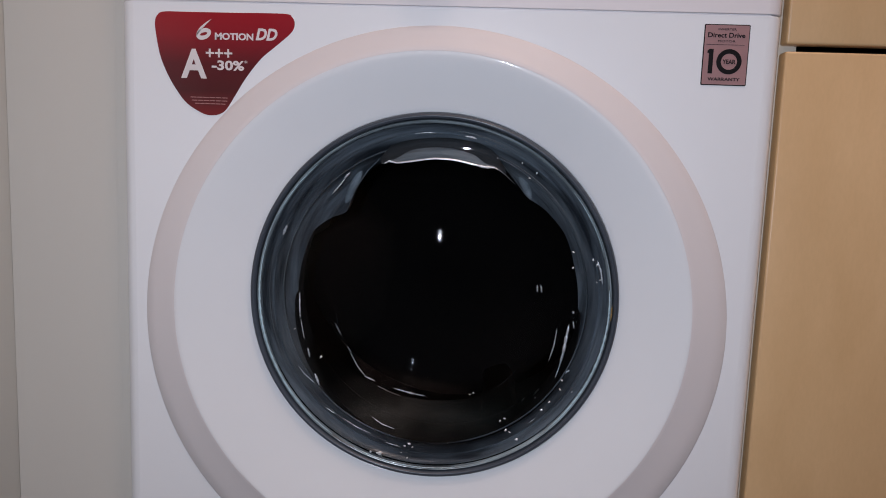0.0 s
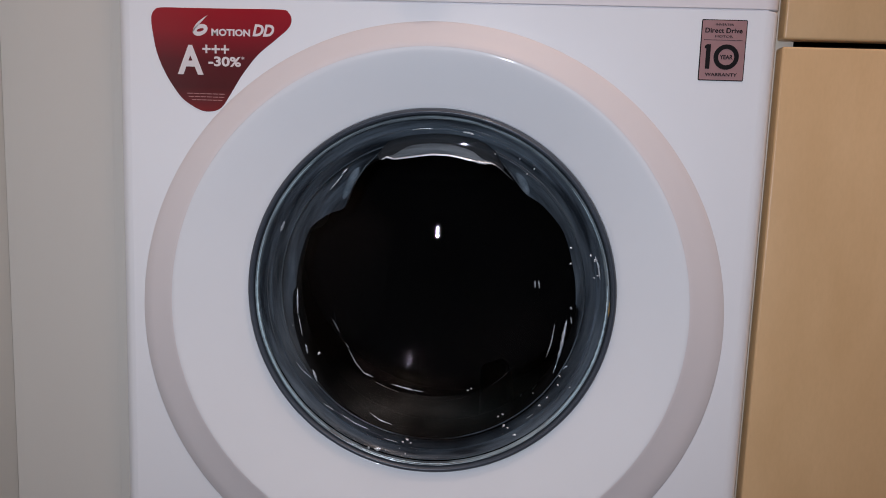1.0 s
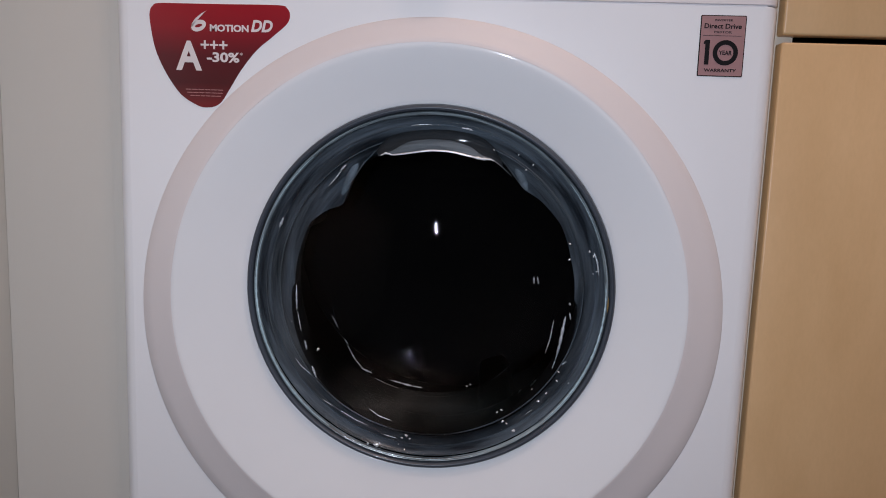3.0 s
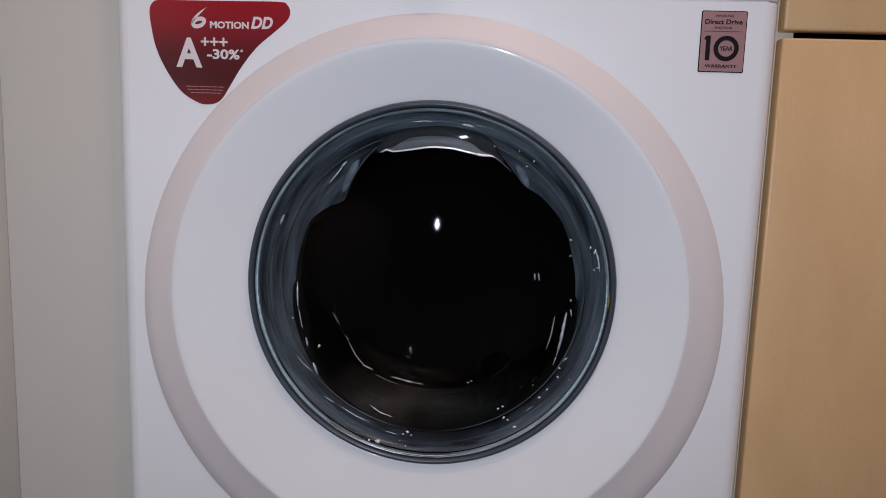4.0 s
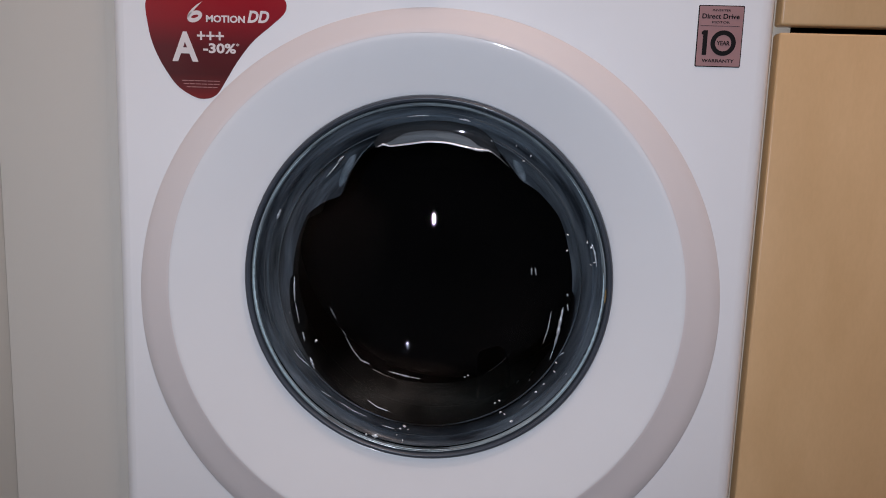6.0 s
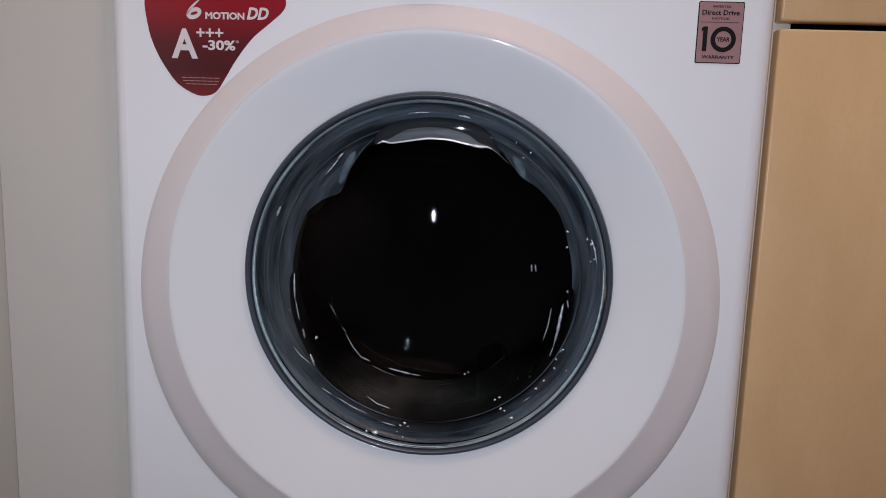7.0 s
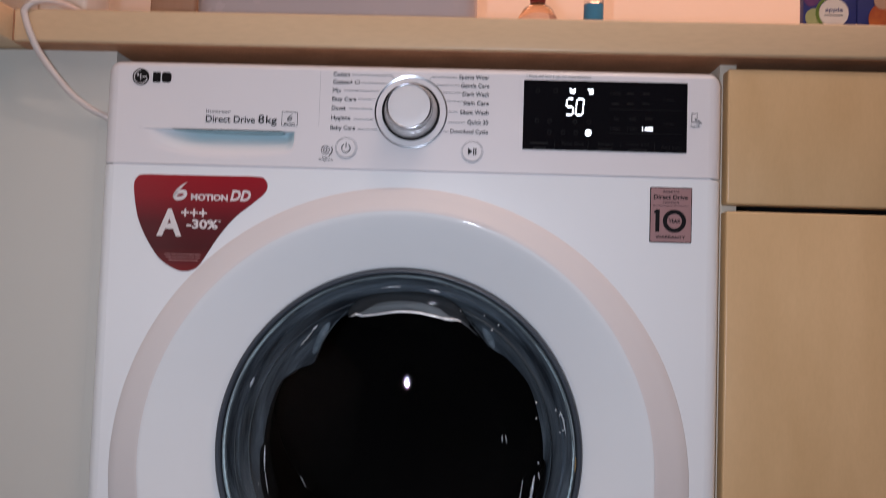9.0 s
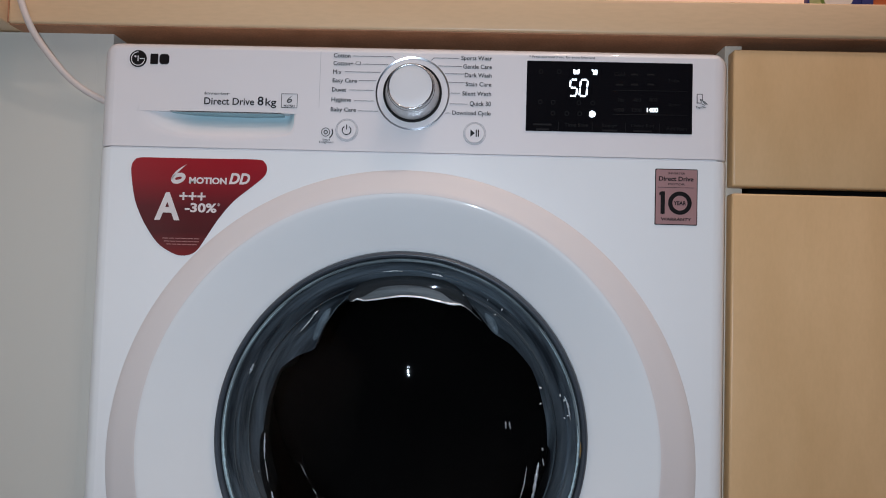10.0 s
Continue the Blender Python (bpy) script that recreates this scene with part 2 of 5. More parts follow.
def streaked(name, dark, pale, rough, along, across, low=0.36, high=0.68, bump=0.3, coat=0.25):
    """A surface of revolution about the middle of the door: streaks that run round it paint reflections, broad and
    fine.
    """
    m = bpy.data.materials.new(name)
    m.use_nodes = True
    node, link = m.node_tree.nodes, m.node_tree.links
    b = node["Principled BSDF"]

    def maths(kind, a, c):
        n = node.new("ShaderNodeMath")
        n.operation = kind
        for k, v in enumerate((a, c)):
            if isinstance(v, (int, float)):
                n.inputs[k].default_value = v
            else:
                link.new(v, n.inputs[k])
        return n.outputs[0]

    place, split = node.new("ShaderNodeTexCoord"), node.new("ShaderNodeSeparateXYZ")
    link.new(place.outputs["Object"], split.inputs[0])
    x, z = maths("ADD", split.outputs["X"], 0.0005), maths("SUBTRACT", split.outputs["Z"], 0.4810)
    r = maths("SQRT", maths("ADD", maths("MULTIPLY", x, x), maths("MULTIPLY", z, z)), 0)

    def noise(a, c, detail):
        v, n = node.new("ShaderNodeCombineXYZ"), node.new("ShaderNodeTexNoise")
        link.new(maths("MULTIPLY", maths("DIVIDE", x, r), a), v.inputs[0])
        link.new(maths("MULTIPLY", maths("DIVIDE", z, r), a), v.inputs[1])
        link.new(maths("MULTIPLY", r, c), v.inputs[2])
        n.inputs["Scale"].default_value, n.inputs["Detail"].default_value = 1.0, detail
        link.new(v.outputs[0], n.inputs["Vector"])
        return n.outputs["Fac"]

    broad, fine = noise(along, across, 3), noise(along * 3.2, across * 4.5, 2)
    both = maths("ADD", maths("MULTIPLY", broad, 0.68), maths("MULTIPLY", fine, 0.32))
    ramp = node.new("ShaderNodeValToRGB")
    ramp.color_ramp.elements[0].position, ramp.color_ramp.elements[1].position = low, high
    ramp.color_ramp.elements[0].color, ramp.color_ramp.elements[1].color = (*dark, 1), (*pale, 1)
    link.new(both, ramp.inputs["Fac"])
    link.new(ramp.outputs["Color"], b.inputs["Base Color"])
    b.inputs["Roughness"].default_value = rough
    b.inputs["Coat Weight"].default_value, b.inputs["Coat Roughness"].default_value = coat, 0.15
    lift = node.new("ShaderNodeBump")
    lift.inputs["Strength"].default_value, lift.inputs["Distance"].default_value = bump, 0.001
    link.new(fine, lift.inputs["Height"])
    link.new(lift.outputs["Normal"], b.inputs["Normal"])
    return m


# Pale streaks over the rubber colour paint ring-wise reflections in the glass.
RUBBER = streaked("rubber_with_reflections", (0.028, 0.034, 0.042), (0.285, 0.332, 0.375), 0.34, 1.3, 100, 0.38, 0.72)
# Bright and shaded colours for the bands of one painted reflection.
LIP = streaked("painted_lip_reflection", (0.06, 0.072, 0.082), (0.185, 0.22, 0.24), 0.7, 1.2, 150, coat=0.0)
LIP_DARK = streaked("painted_lip_shade", (0.004, 0.005, 0.006), (0.026, 0.032, 0.037), 0.7, 1.2, 190, coat=0.0)
EDGE_RING = streaked("painted_rim_gleam", (0.05, 0.065, 0.075), (0.34, 0.43, 0.47), 0.16, 2.2, 300)
GLASS_EDGE = material("glass_edge", (0.035, 0.04, 0.045), 0.22, vary=0.5, scale=22, coat=1.0, spec=1.0)

# bluish shade of the scoop put into the colour: teal under the lip, fading to the white of the panel
_n, _l = SCOOP_SHADE.node_tree.nodes, SCOOP_SHADE.node_tree.links
_tc, _sep, _up, _side = _n.new("ShaderNodeTexCoord"), _n.new("ShaderNodeSeparateXYZ"), _n.new("ShaderNodeMapRange"), _n.new("ShaderNodeMapRange")
_mul, _mix = _n.new("ShaderNodeMath"), _n.new("ShaderNodeMix")
_mul.operation, _mix.data_type, _up.interpolation_type, _side.interpolation_type = "MULTIPLY", "RGBA", "SMOOTHSTEP", "SMOOTHSTEP"
_up.inputs["From Min"].default_value, _up.inputs["From Max"].default_value, _side.inputs["From Max"].default_value = 0.10, 0.92, 0.40
_l.new(_tc.outputs["Generated"], _sep.inputs[0])
_l.new(_sep.outputs["Z"], _up.inputs["Value"])
_l.new(_sep.outputs["X"], _side.inputs["Value"])
_l.new(_up.outputs["Result"], _mul.inputs[0])
_l.new(_side.outputs["Result"], _mul.inputs[1])
_l.new(_mul.outputs[0], _mix.inputs["Factor"])
_mix.inputs["A"].default_value, _mix.inputs["B"].default_value = (0.75, 0.727, 0.745, 1), (0.40, 0.56, 0.62, 1)
_l.new(_mix.outputs["Result"], _n["Principled BSDF"].inputs["Base Color"])

# printed gradient of the energy sticker: red at the top, near black below, red again at the tip
RED_STICKER = material("red_sticker", (0.25, 0.01, 0.02), 0.28, coat=0.3)
_n, _l = RED_STICKER.node_tree.nodes, RED_STICKER.node_tree.links
_tc, _sep, _rp = _n.new("ShaderNodeTexCoord"), _n.new("ShaderNodeSeparateXYZ"), _n.new("ShaderNodeValToRGB")
_l.new(_tc.outputs["Generated"], _sep.inputs[0])
_l.new(_sep.outputs["Z"], _rp.inputs["Fac"])
_rp.color_ramp.elements[0].position, _rp.color_ramp.elements[0].color = 0.0, (0.17, 0.012, 0.016, 1)
_rp.color_ramp.elements[1].position, _rp.color_ramp.elements[1].color = 1.0, (0.30, 0.008, 0.018, 1)
for _p, _c in ((0.10, (0.12, 0.010, 0.014, 1)), (0.24, (0.065, 0.006, 0.010, 1)), (0.50, (0.09, 0.006, 0.012, 1)), (0.78, (0.24, 0.008, 0.018, 1))):
    _rp.color_ramp.elements.new(_p).color = _c
_l.new(_rp.outputs["Color"], _n["Principled BSDF"].inputs["Base Color"])


# ---- mesh tools ----
def part(name, bm, mat, parent=None, label="", smooth=None):
    """One mesh object under a thing or a part. smooth: degrees over which an edge stays sharp."""
    if smooth:
        for f in bm.faces:
            f.smooth = True
        for e in bm.edges:
            if len(e.link_faces) == 2 and e.calc_face_angle(0) > radians(smooth):
                e.smooth = False
    me = bpy.data.meshes.new(name)
    bm.to_mesh(me)
    bm.free()
    me.materials.append(mat)
    ob = new(name, me)
    ob.parent = parent
    return tagged(ob, label)


def thing(name, label, category, group="", kind=""):
    return tagged(new(name), label, category, group, kind)


def box(bm, x0, x1, y0, y1, z0, z1, bevel=0.0, segments=2):
    made = bmesh.ops.create_cube(bm, size=1, matrix=Matrix.Translation(((x0 + x1) / 2, (y0 + y1) / 2, (z0 + z1) / 2)) @ Matrix.Diagonal((x1 - x0, y1 - y0, z1 - z0, 1)))
    if bevel:
        edges = {e for v in made["verts"] for e in v.link_edges}
        bmesh.ops.bevel(bm, geom=list(edges), offset=bevel, segments=segments, profile=0.5, affect="EDGES")
    return bm


def solid(name, mat, x0, x1, y0, y1, z0, z1, bevel=0.0, parent=None, label=""):
    return part(name, box(bmesh.new(), x0, x1, y0, y1, z0, z1, bevel), mat, parent, label, 40 if bevel else None)


def bridge(bm, loops, closed=True):
    for a, b in zip(loops, loops[1:]):
        n = len(a)
        for i in range(n if closed else n - 1):
            j = (i + 1) % n
            bm.faces.new((a[i], a[j], b[j], b[i]))


def loft(rings, n=144, cap_end=False, cap_start=False, bm=None):
    """Rings (cx, cz, radius, y) about the y axis, joined in order."""
    bm = bm or bmesh.new()
    loops = [[bm.verts.new((cx + r * math.sin(2 * math.pi * i / n), y, cz + r * math.cos(2 * math.pi * i / n))) for i in range(n)] for cx, cz, r, y in rings]
    bridge(bm, loops)
    if cap_end:
        bm.faces.new(loops[-1])
    if cap_start:
        bm.faces.new(loops[0][::-1])
    bmesh.ops.recalc_face_normals(bm, faces=bm.faces)
    return bm


def turned(profile, n=40, x=0.0, y=0.0):
    """A turned thing that stands on z: profile of (radius, z), closed at both ends."""
    bm = bmesh.new()
    loops = [[bm.verts.new((x + r * math.cos(2 * math.pi * i / n), y + r * math.sin(2 * math.pi * i / n), z)) for i in range(n)] for r, z in profile]
    bridge(bm, loops)
    bm.faces.new(loops[0][::-1])
    bm.faces.new(loops[-1])
    bmesh.ops.recalc_face_normals(bm, faces=bm.faces)
    return bm


def rect_loop(x0, x1, z0, z1, radii, n=7):
    """Points of a rectangle with rounded corners in the front plane: radii for bottom left, bottom right, top right, top left."""
    pts = []
    for (cx, cz, sx, sz), r, a0 in zip(((x0, z0, 1, 1), (x1, z0, -1, 1), (x1, z1, -1, -1), (x0, z1, 1, -1)), radii, (180, 270, 0, 90)):
        for i in range(n):
            a = radians(a0 + 90 * i / (n - 1))
            pts.append((cx + sx * r + r * math.cos(a), cz + sz * r + r * math.sin(a)))
    return pts


def prism(outline, y0, y1, bm=None):
    """A flat outline of (x, z) with its face at y0 and its back at y1."""
    bm = bm or bmesh.new()
    front = [bm.verts.new((x, y0, z)) for x, z in outline]
    back = [bm.verts.new((x, y1, z)) for x, z in outline]
    bm.faces.new(front)
    bm.faces.new(back[::-1])
    bridge(bm, [front, back])
    bmesh.ops.recalc_face_normals(bm, faces=bm.faces)
    return bm


def shell(x0, x1, z0, z1, y0, y1, insets, radii, steps=6):
    """The rounded edge and sides of a front, open in the middle: insets left, right, bottom, top. Returns the bmesh and the inner rectangle."""
    bm = bmesh.new()
    il, ir, ib, it = insets
    deep = max(insets)
    loops = []
    for k in range(steps + 1):
        a = math.pi / 2 * k / steps
        s = 1 - math.sin(a)
        rr = [max(r * math.sin(a), 0.0004) for r in radii]
        loops.append([bm.verts.new((x, y0 + deep * (1 - math.cos(a)), z)) for x, z in rect_loop(x0 + il * s, x1 - ir * s, z0 + ib * s, z1 - it * s, rr)])
    loops.append([bm.verts.new((v.co.x, y1, v.co.z)) for v in loops[-1]])
    bridge(bm, loops)
    bm.faces.new(loops[-1])
    return bm, (x0 + il, x1 - ir, z0 + ib, z1 - it)


def tube(points, radius, n=12):
    """A round cable through the points, smoothed."""
    pts = [Vector(p) for p in points]
    path = []
    for i in range(len(pts) - 1):
        p0, p1, p2, p3 = pts[max(i - 1, 0)], pts[i], pts[i + 1], pts[min(i + 2, len(pts) - 1)]
        for k in range(8):
            t = k / 8
            path.append(0.5 * (2 * p1 + (p2 - p0) * t + (2 * p0 - 5 * p1 + 4 * p2 - p3) * t * t + (3 * p1 - p0 - 3 * p2 + p3) * t ** 3))
    path.append(pts[-1])
    bm = bmesh.new()
    loops = []
    for i, p in enumerate(path):
        d = (path[min(i + 1, len(path) - 1)] - path[max(i - 1, 0)]).normalized()
        u = d.cross(Vector((0.1, 1, 0.05))).normalized()
        v = d.cross(u)
        loops.append([bm.verts.new(p + radius * (u * math.cos(2 * math.pi * k / n) + v * math.sin(2 * math.pi * k / n))) for k in range(n)])
    bridge(bm, loops)
    bm.faces.new(loops[0][::-1])
    bm.faces.new(loops[-1])
    bmesh.ops.recalc_face_normals(bm, faces=bm.faces)
    return bm


def lettering(name, body, x0, x1, z0, z1, mat, parent, y=-0.0004, bold=0.0, shear=0.0, label="", thick=0.0003, split=False):
    """Printed words that fill the box x0..x1, z0..z1 in the front plane."""
    cu = bpy.data.curves.new(name, "FONT")
    cu.body, cu.offset, cu.shear, cu.resolution_u = body, bold, shear, 3
    cu.extrude = 0.01
    tmp = new("tmp", cu)
    me = bpy.data.meshes.new_from_object(tmp.evaluated_get(bpy.context.evaluated_depsgraph_get()))
    bpy.data.objects.remove(tmp)
    bpy.data.curves.remove(cu)
    co = np.array([v.co[:] for v in me.vertices])
    lo, hi = co.min(0), co.max(0)
    for v in me.vertices:
        u, w, d = (v.co.x - lo[0]) / (hi[0] - lo[0]), (v.co.y - lo[1]) / (hi[1] - lo[1]), (v.co.z - lo[2]) / (hi[2] - lo[2])
        v.co = (x0 + u * (x1 - x0), y - d * thick, z0 + w * (z1 - z0))
    if split:
        return split_letters(me, mat, parent)
    me.name = name
    me.materials.append(mat)
    ob = new(name, me)
    ob.parent = parent
    return tagged(ob, label)


def split_letters(me, mat, parent):
    """Each letter of a printed word as a part of its own: pieces that overlap along the line stay together."""
    root = list(range(len(me.vertices)))

    def find(i):
        while root[i] != i:
            root[i] = root[root[i]]
            i = root[i]
        return i

    for e in me.edges:
        root[find(e.vertices[0])] = find(e.vertices[1])
    pieces = {}
    for v in me.vertices:
        pieces.setdefault(find(v.index), []).append(v.index)
    spans = sorted((min(me.vertices[i].co.x for i in ids), max(me.vertices[i].co.x for i in ids), ids) for ids in pieces.values())
    letters = []
    for lo, hi, ids in spans:
        if letters and lo < letters[-1][1] - 0.4 * min(hi - lo, letters[-1][1] - letters[-1][0]):
            letters[-1][1] = max(hi, letters[-1][1])
            letters[-1][2] += ids
        else:
            letters.append([lo, hi, list(ids)])
    for _, _, ids in letters:
        index = {v: k for k, v in enumerate(ids)}
        one = bpy.data.meshes.new("letter")
        one.from_pydata([me.vertices[v].co[:] for v in ids], [], [[index[v] for v in f.vertices] for f in me.polygons if f.vertices[0] in index])
        one.materials.append(mat)
        new("letter", one).parent = parent
    bpy.data.meshes.remove(me)


def bar(name, x0, z0, x1, z1, width, mat, parent, y=-0.0004):
    """A thin printed line between two points of the front plane."""
    d = Vector((x1 - x0, z1 - z0)).normalized() * (width / 2)
    return part(name, prism([(x0 - d.y, z0 + d.x), (x0 + d.y, z0 - d.x), (x1 + d.y, z1 - d.x), (x1 - d.y, z1 + d.x)], y - 0.0002, y + 0.0002), mat, parent)


def circle_ring(cx, cz, r_out, r_in, y0, y1, n=48, a0=0.0, a1=360.0):
    """A flat ring, or an arc of one, in the front plane."""
    bm = bmesh.new()
    full = a1 - a0 >= 360
    m = n if full else n + 1
    loops = [[], [], [], []]
    for i in range(m):
        a = radians(a0 + (a1 - a0) * i / n)
        for k, (r, y) in enumerate(((r_out, y1), (r_out, y0), (r_in, y0), (r_in, y1))):
            loops[k].append(bm.verts.new((cx + r * math.sin(a), y, cz + r * math.cos(a))))
    bridge(bm, loops + loops[:1], full)
    bmesh.ops.recalc_face_normals(bm, faces=bm.faces)
    return bm


def disc(cx, cz, r, y0, y1, n=40):
    return prism([(cx + r * math.sin(2 * math.pi * i / n), cz + r * math.cos(2 * math.pi * i / n)) for i in range(n)], y0, y1)


# ---- the room ----
def room_piece(name, mat, dims, label):
    return tagged(solid(name, mat, *dims), label, name.split("_")[0], kind="structure")


room_piece("floor", FLOOR_MAT, (-1.2, 2.6, -4.6, 0.80, -0.10, 0.0), "dark brown wood-look vinyl kitchen floor")
room_piece("ceiling", CEILING, (-1.2, 2.6, -4.6, 0.80, 2.5, 2.6), "plain white painted kitchen ceiling")
room_piece("wall_north", PLASTER, (-1.2, 2.6, 0.66, 0.80, 0.0, 2.5), "cream plaster wall behind the worktop in warm light")
# Walls out of view, added dark so the glass mirrors a dim room.
room_piece("wall_south", UNSEEN_WALL, (-1.2, 2.6, -4.6, -4.46, 0.0, 2.5), "added unseen wall, slate grey to keep reflections dark")
room_piece("wall_west", UNSEEN_WALL, (-1.2, -1.06, -4.46, 0.66, 0.0, 2.5), "added unseen wall beside the corner run, slate grey for dark reflections")
room_piece("wall_east", UNSEEN_WALL, (2.46, 2.6, -4.46, 0.66, 0.0, 2.5), "added unseen wall, slate grey to keep reflections dark")

# ---- worktop and fitted units ----
UNDER, TOP = 0.868, 0.9008
worktop = thing("worktop", "light maple-effect laminate worktop over the washing machine", "worktop")
part("slab", box(bmesh.new(), -0.3968, 2.40, 0.008, 0.655, UNDER, TOP, 0.0026, 4), WORKTOP, worktop, smooth=40)
part("underside", box(bmesh.new(), -0.3963, 2.395, 0.0105, 0.650, UNDER - 0.0012, UNDER - 0.0002), RAW_BOARD, worktop, "raw dark brown underside")
corner_top = thing("corner_worktop", "light maple-effect worktop of the corner run", "worktop")
part("slab", box(bmesh.new(), -1.05, -0.3988, -2.3, 0.655, UNDER, TOP, 0.002, 3), WORKTOP, corner_top, smooth=40)
part("joint_strip", box(bmesh.new(), -0.3986, -0.3970, 0.0100, 0.60, UNDER + 0.001, TOP - 0.0005), RAW_BOARD, corner_top, "dark joint in the mitred corner")

filler = thing("filler_panel", "cream laminate filler panel beside the washing machine", "panel")
part("board", box(bmesh.new(), -0.430, -0.31855, 0.033, 0.60, 0.0, UNDER - 0.0014), CREAM, filler, smooth=40)
part("edge_strip", box(bmesh.new(), -0.31850, -0.3030, 0.0330, 0.60, 0.0, UNDER - 0.0014), CREAM, filler, "narrow closing strip of the panel", 40)
corner_unit = thing("corner_cabinet", "plain cream cabinet side of the corner run", "cabinet")
part("side", box(bmesh.new(), -1.04, -0.4304, -2.28, 0.60, 0.10, UNDER, 0.0008), CREAM, corner_unit, smooth=40)
part("plinth", box(bmesh.new(), -1.04, -0.4500, -2.26, 0.60, 0.0, 0.0985), CREAM, corner_unit)


def maple_front(name, x0, x1, z0, z1, parent):
    return part(name, box(bmesh.new(), x0, x1, 0.016, 0.0335, z0, z1, 0.0022, 3), MAPLE, parent, "maple veneer front with softened edges", 40)


def base_unit(x0, x1):
    unit = thing("base_cabinet", "maple-fronted base cabinet with a drawer over a door", "cabinet", "fitted base cabinets")
    for n, (a, b) in enumerate(((x0, x0 + 0.0165), (x1 - 0.0165, x1))):
        part("side_panel", box(bmesh.new(), a, b, 0.034, 0.60, 0.10, UNDER - 0.0014, 0.0008), CREAM_EDGE, unit, "cream-edged carcass side", 40)
    part("carcass_back", box(bmesh.new(), x0 + 0.0165, x1 - 0.0165, 0.36, 0.375, 0.10, UNDER), DARK_GAP, unit)
    part("plinth", box(bmesh.new(), x0, x1, 0.08, 0.10, 0.0, 0.0985), CREAM, unit)
    maple_front("drawer_front", x0 + 0.0025, x1 - 0.0015, 0.7260, 0.8575, unit)
    maple_front("door", x0 + 0.0025, x1 - 0.0015, 0.105, 0.7195, unit)
    # small cream corner bracket in the gap
    part("gap_bracket", box(bmesh.new(), x0 + 0.0165, x0 + 0.0180, 0.0345, 0.10, 0.7190, 0.7262), CREAM_EDGE, unit)
    return unit


base_unit(0.3040, 0.9040)
base_unit(0.9050, 1.5050)

# ---- the washing machine ----
machine = thing("washing_machine", "white front-loading washing machine with a round smoked-glass door", "washing machine")
HW = 0.298
SEAM = 0.7472
DOOR_C, DOOR_R = (-0.0018, 0.4585), 0.2732
CREST_C, GLASS_C = (-0.0030, 0.4685), (-0.0005, 0.4810)


def machine_body():
    """Enamelled cabinet with rounded vertical edges and a round opening in its front."""
    bm, (x0, x1, z0, z1) = shell(-HW, HW, 0.015, SEAM - 0.0003, 0.0, 0.56, (0.014, 0.014, 0.006, 0.0008), (0.004, 0.004, 0.003, 0.003))
    cx, cz = DOOR_C
    r = DOOR_R - 0.0012
    angles = [2 * math.pi * i / 160 for i in range(160)] + [math.atan2(x - cx, z - cz) % (2 * math.pi) for x in (x0, x1) for z in (z0, z1)]
    angles.sort()
    inner, outer, back = [], [], []
    for a in angles:
        s, c = math.sin(a), math.cos(a)
        k = min((x1 - cx) / s if s > 1e-9 else 9, (x0 - cx) / s if s < -1e-9 else 9, (z1 - cz) / c if c > 1e-9 else 9, (z0 - cz) / c if c < -1e-9 else 9)
        outer.append(bm.verts.new((cx + k * s, 0, cz + k * c)))
        inner.append(bm.verts.new((cx + r * s, 0, cz + r * c)))
        back.append(bm.verts.new((cx + r * s, 0.02, cz + r * c)))
    bridge(bm, [outer, inner, back])
    bmesh.ops.recalc_face_normals(bm, faces=bm.faces)
    return bm


def panel_depth(x, z):
    """Depth of the finger scoop in the detergent drawer."""
    if not (-0.262 < x < -0.1078 and 0.7535 < z < 0.7824):
        return 0.0
    ease = lambda t: (lambda u: u * u * (3 - 2 * u))(min(max(t, 0.0), 1.0))
    side = ease((x + 0.262) / 0.060) * ease((-0.1078 - x) / 0.011)
    bow = 0.0105 * ((x + 0.178) / 0.08) ** 2
    return 0.0105 * side * ease((z - 0.7545 - bow) / (0.0279 - bow)) ** 0.8


def control_panel():
    """The fascia: rounded edges, and a finger scoop under the drawer's lip."""
    bm, (x0, x1, z0, z1) = shell(-HW, HW, SEAM + 0.0003, 0.850, 0.0, 0.10, (0.014, 0.014, 0.0008, 0.0075), (0.002, 0.002, 0.014, 0.014))
    xs = list(np.linspace(x0, -0.264, 6)) + list(np.linspace(-0.262, -0.112, 76)) + [-0.1105, -0.1095, -0.1085, -0.1077] + list(np.linspace(-0.10, x1, 12))
    zs = [z0] + list(np.linspace(0.7535, 0.7823, 30)) + [0.78241, 0.79, 0.81, 0.83, z1]
    rows = [[bm.verts.new((x, panel_depth(x, z), z)) for x in xs] for z in zs]
    for a, b in zip(rows, rows[1:]):
        for i in range(len(xs) - 1):
            bm.faces.new((a[i], a[i + 1], b[i + 1], b[i]))
    bmesh.ops.recalc_face_normals(bm, faces=bm.faces)
    return bm


part("cabinet_body", machine_body(), WHITE_STEEL, machine, "white enamelled steel cabinet", 30)
seam_gap = box(bmesh.new(), -HW + 0.003, HW - 0.003, 0.0140, 0.05, SEAM - 0.0012, SEAM + 0.0012)
part("seam_shadow_gap", box(seam_gap, -HW + 0.011, HW - 0.011, 0.0034, 0.0139, SEAM - 0.0012, SEAM + 0.0012), WHITE_PLASTIC, machine)
fascia = part("control_panel", control_panel(), WHITE_PLASTIC, machine, "white plastic control panel", 30)
part("top_cover", box(bmesh.new(), -HW + 0.002, HW - 0.002, 0.1005, 0.56, SEAM, 0.8495, 0.004), WHITE_PLASTIC, machine, smooth=40)
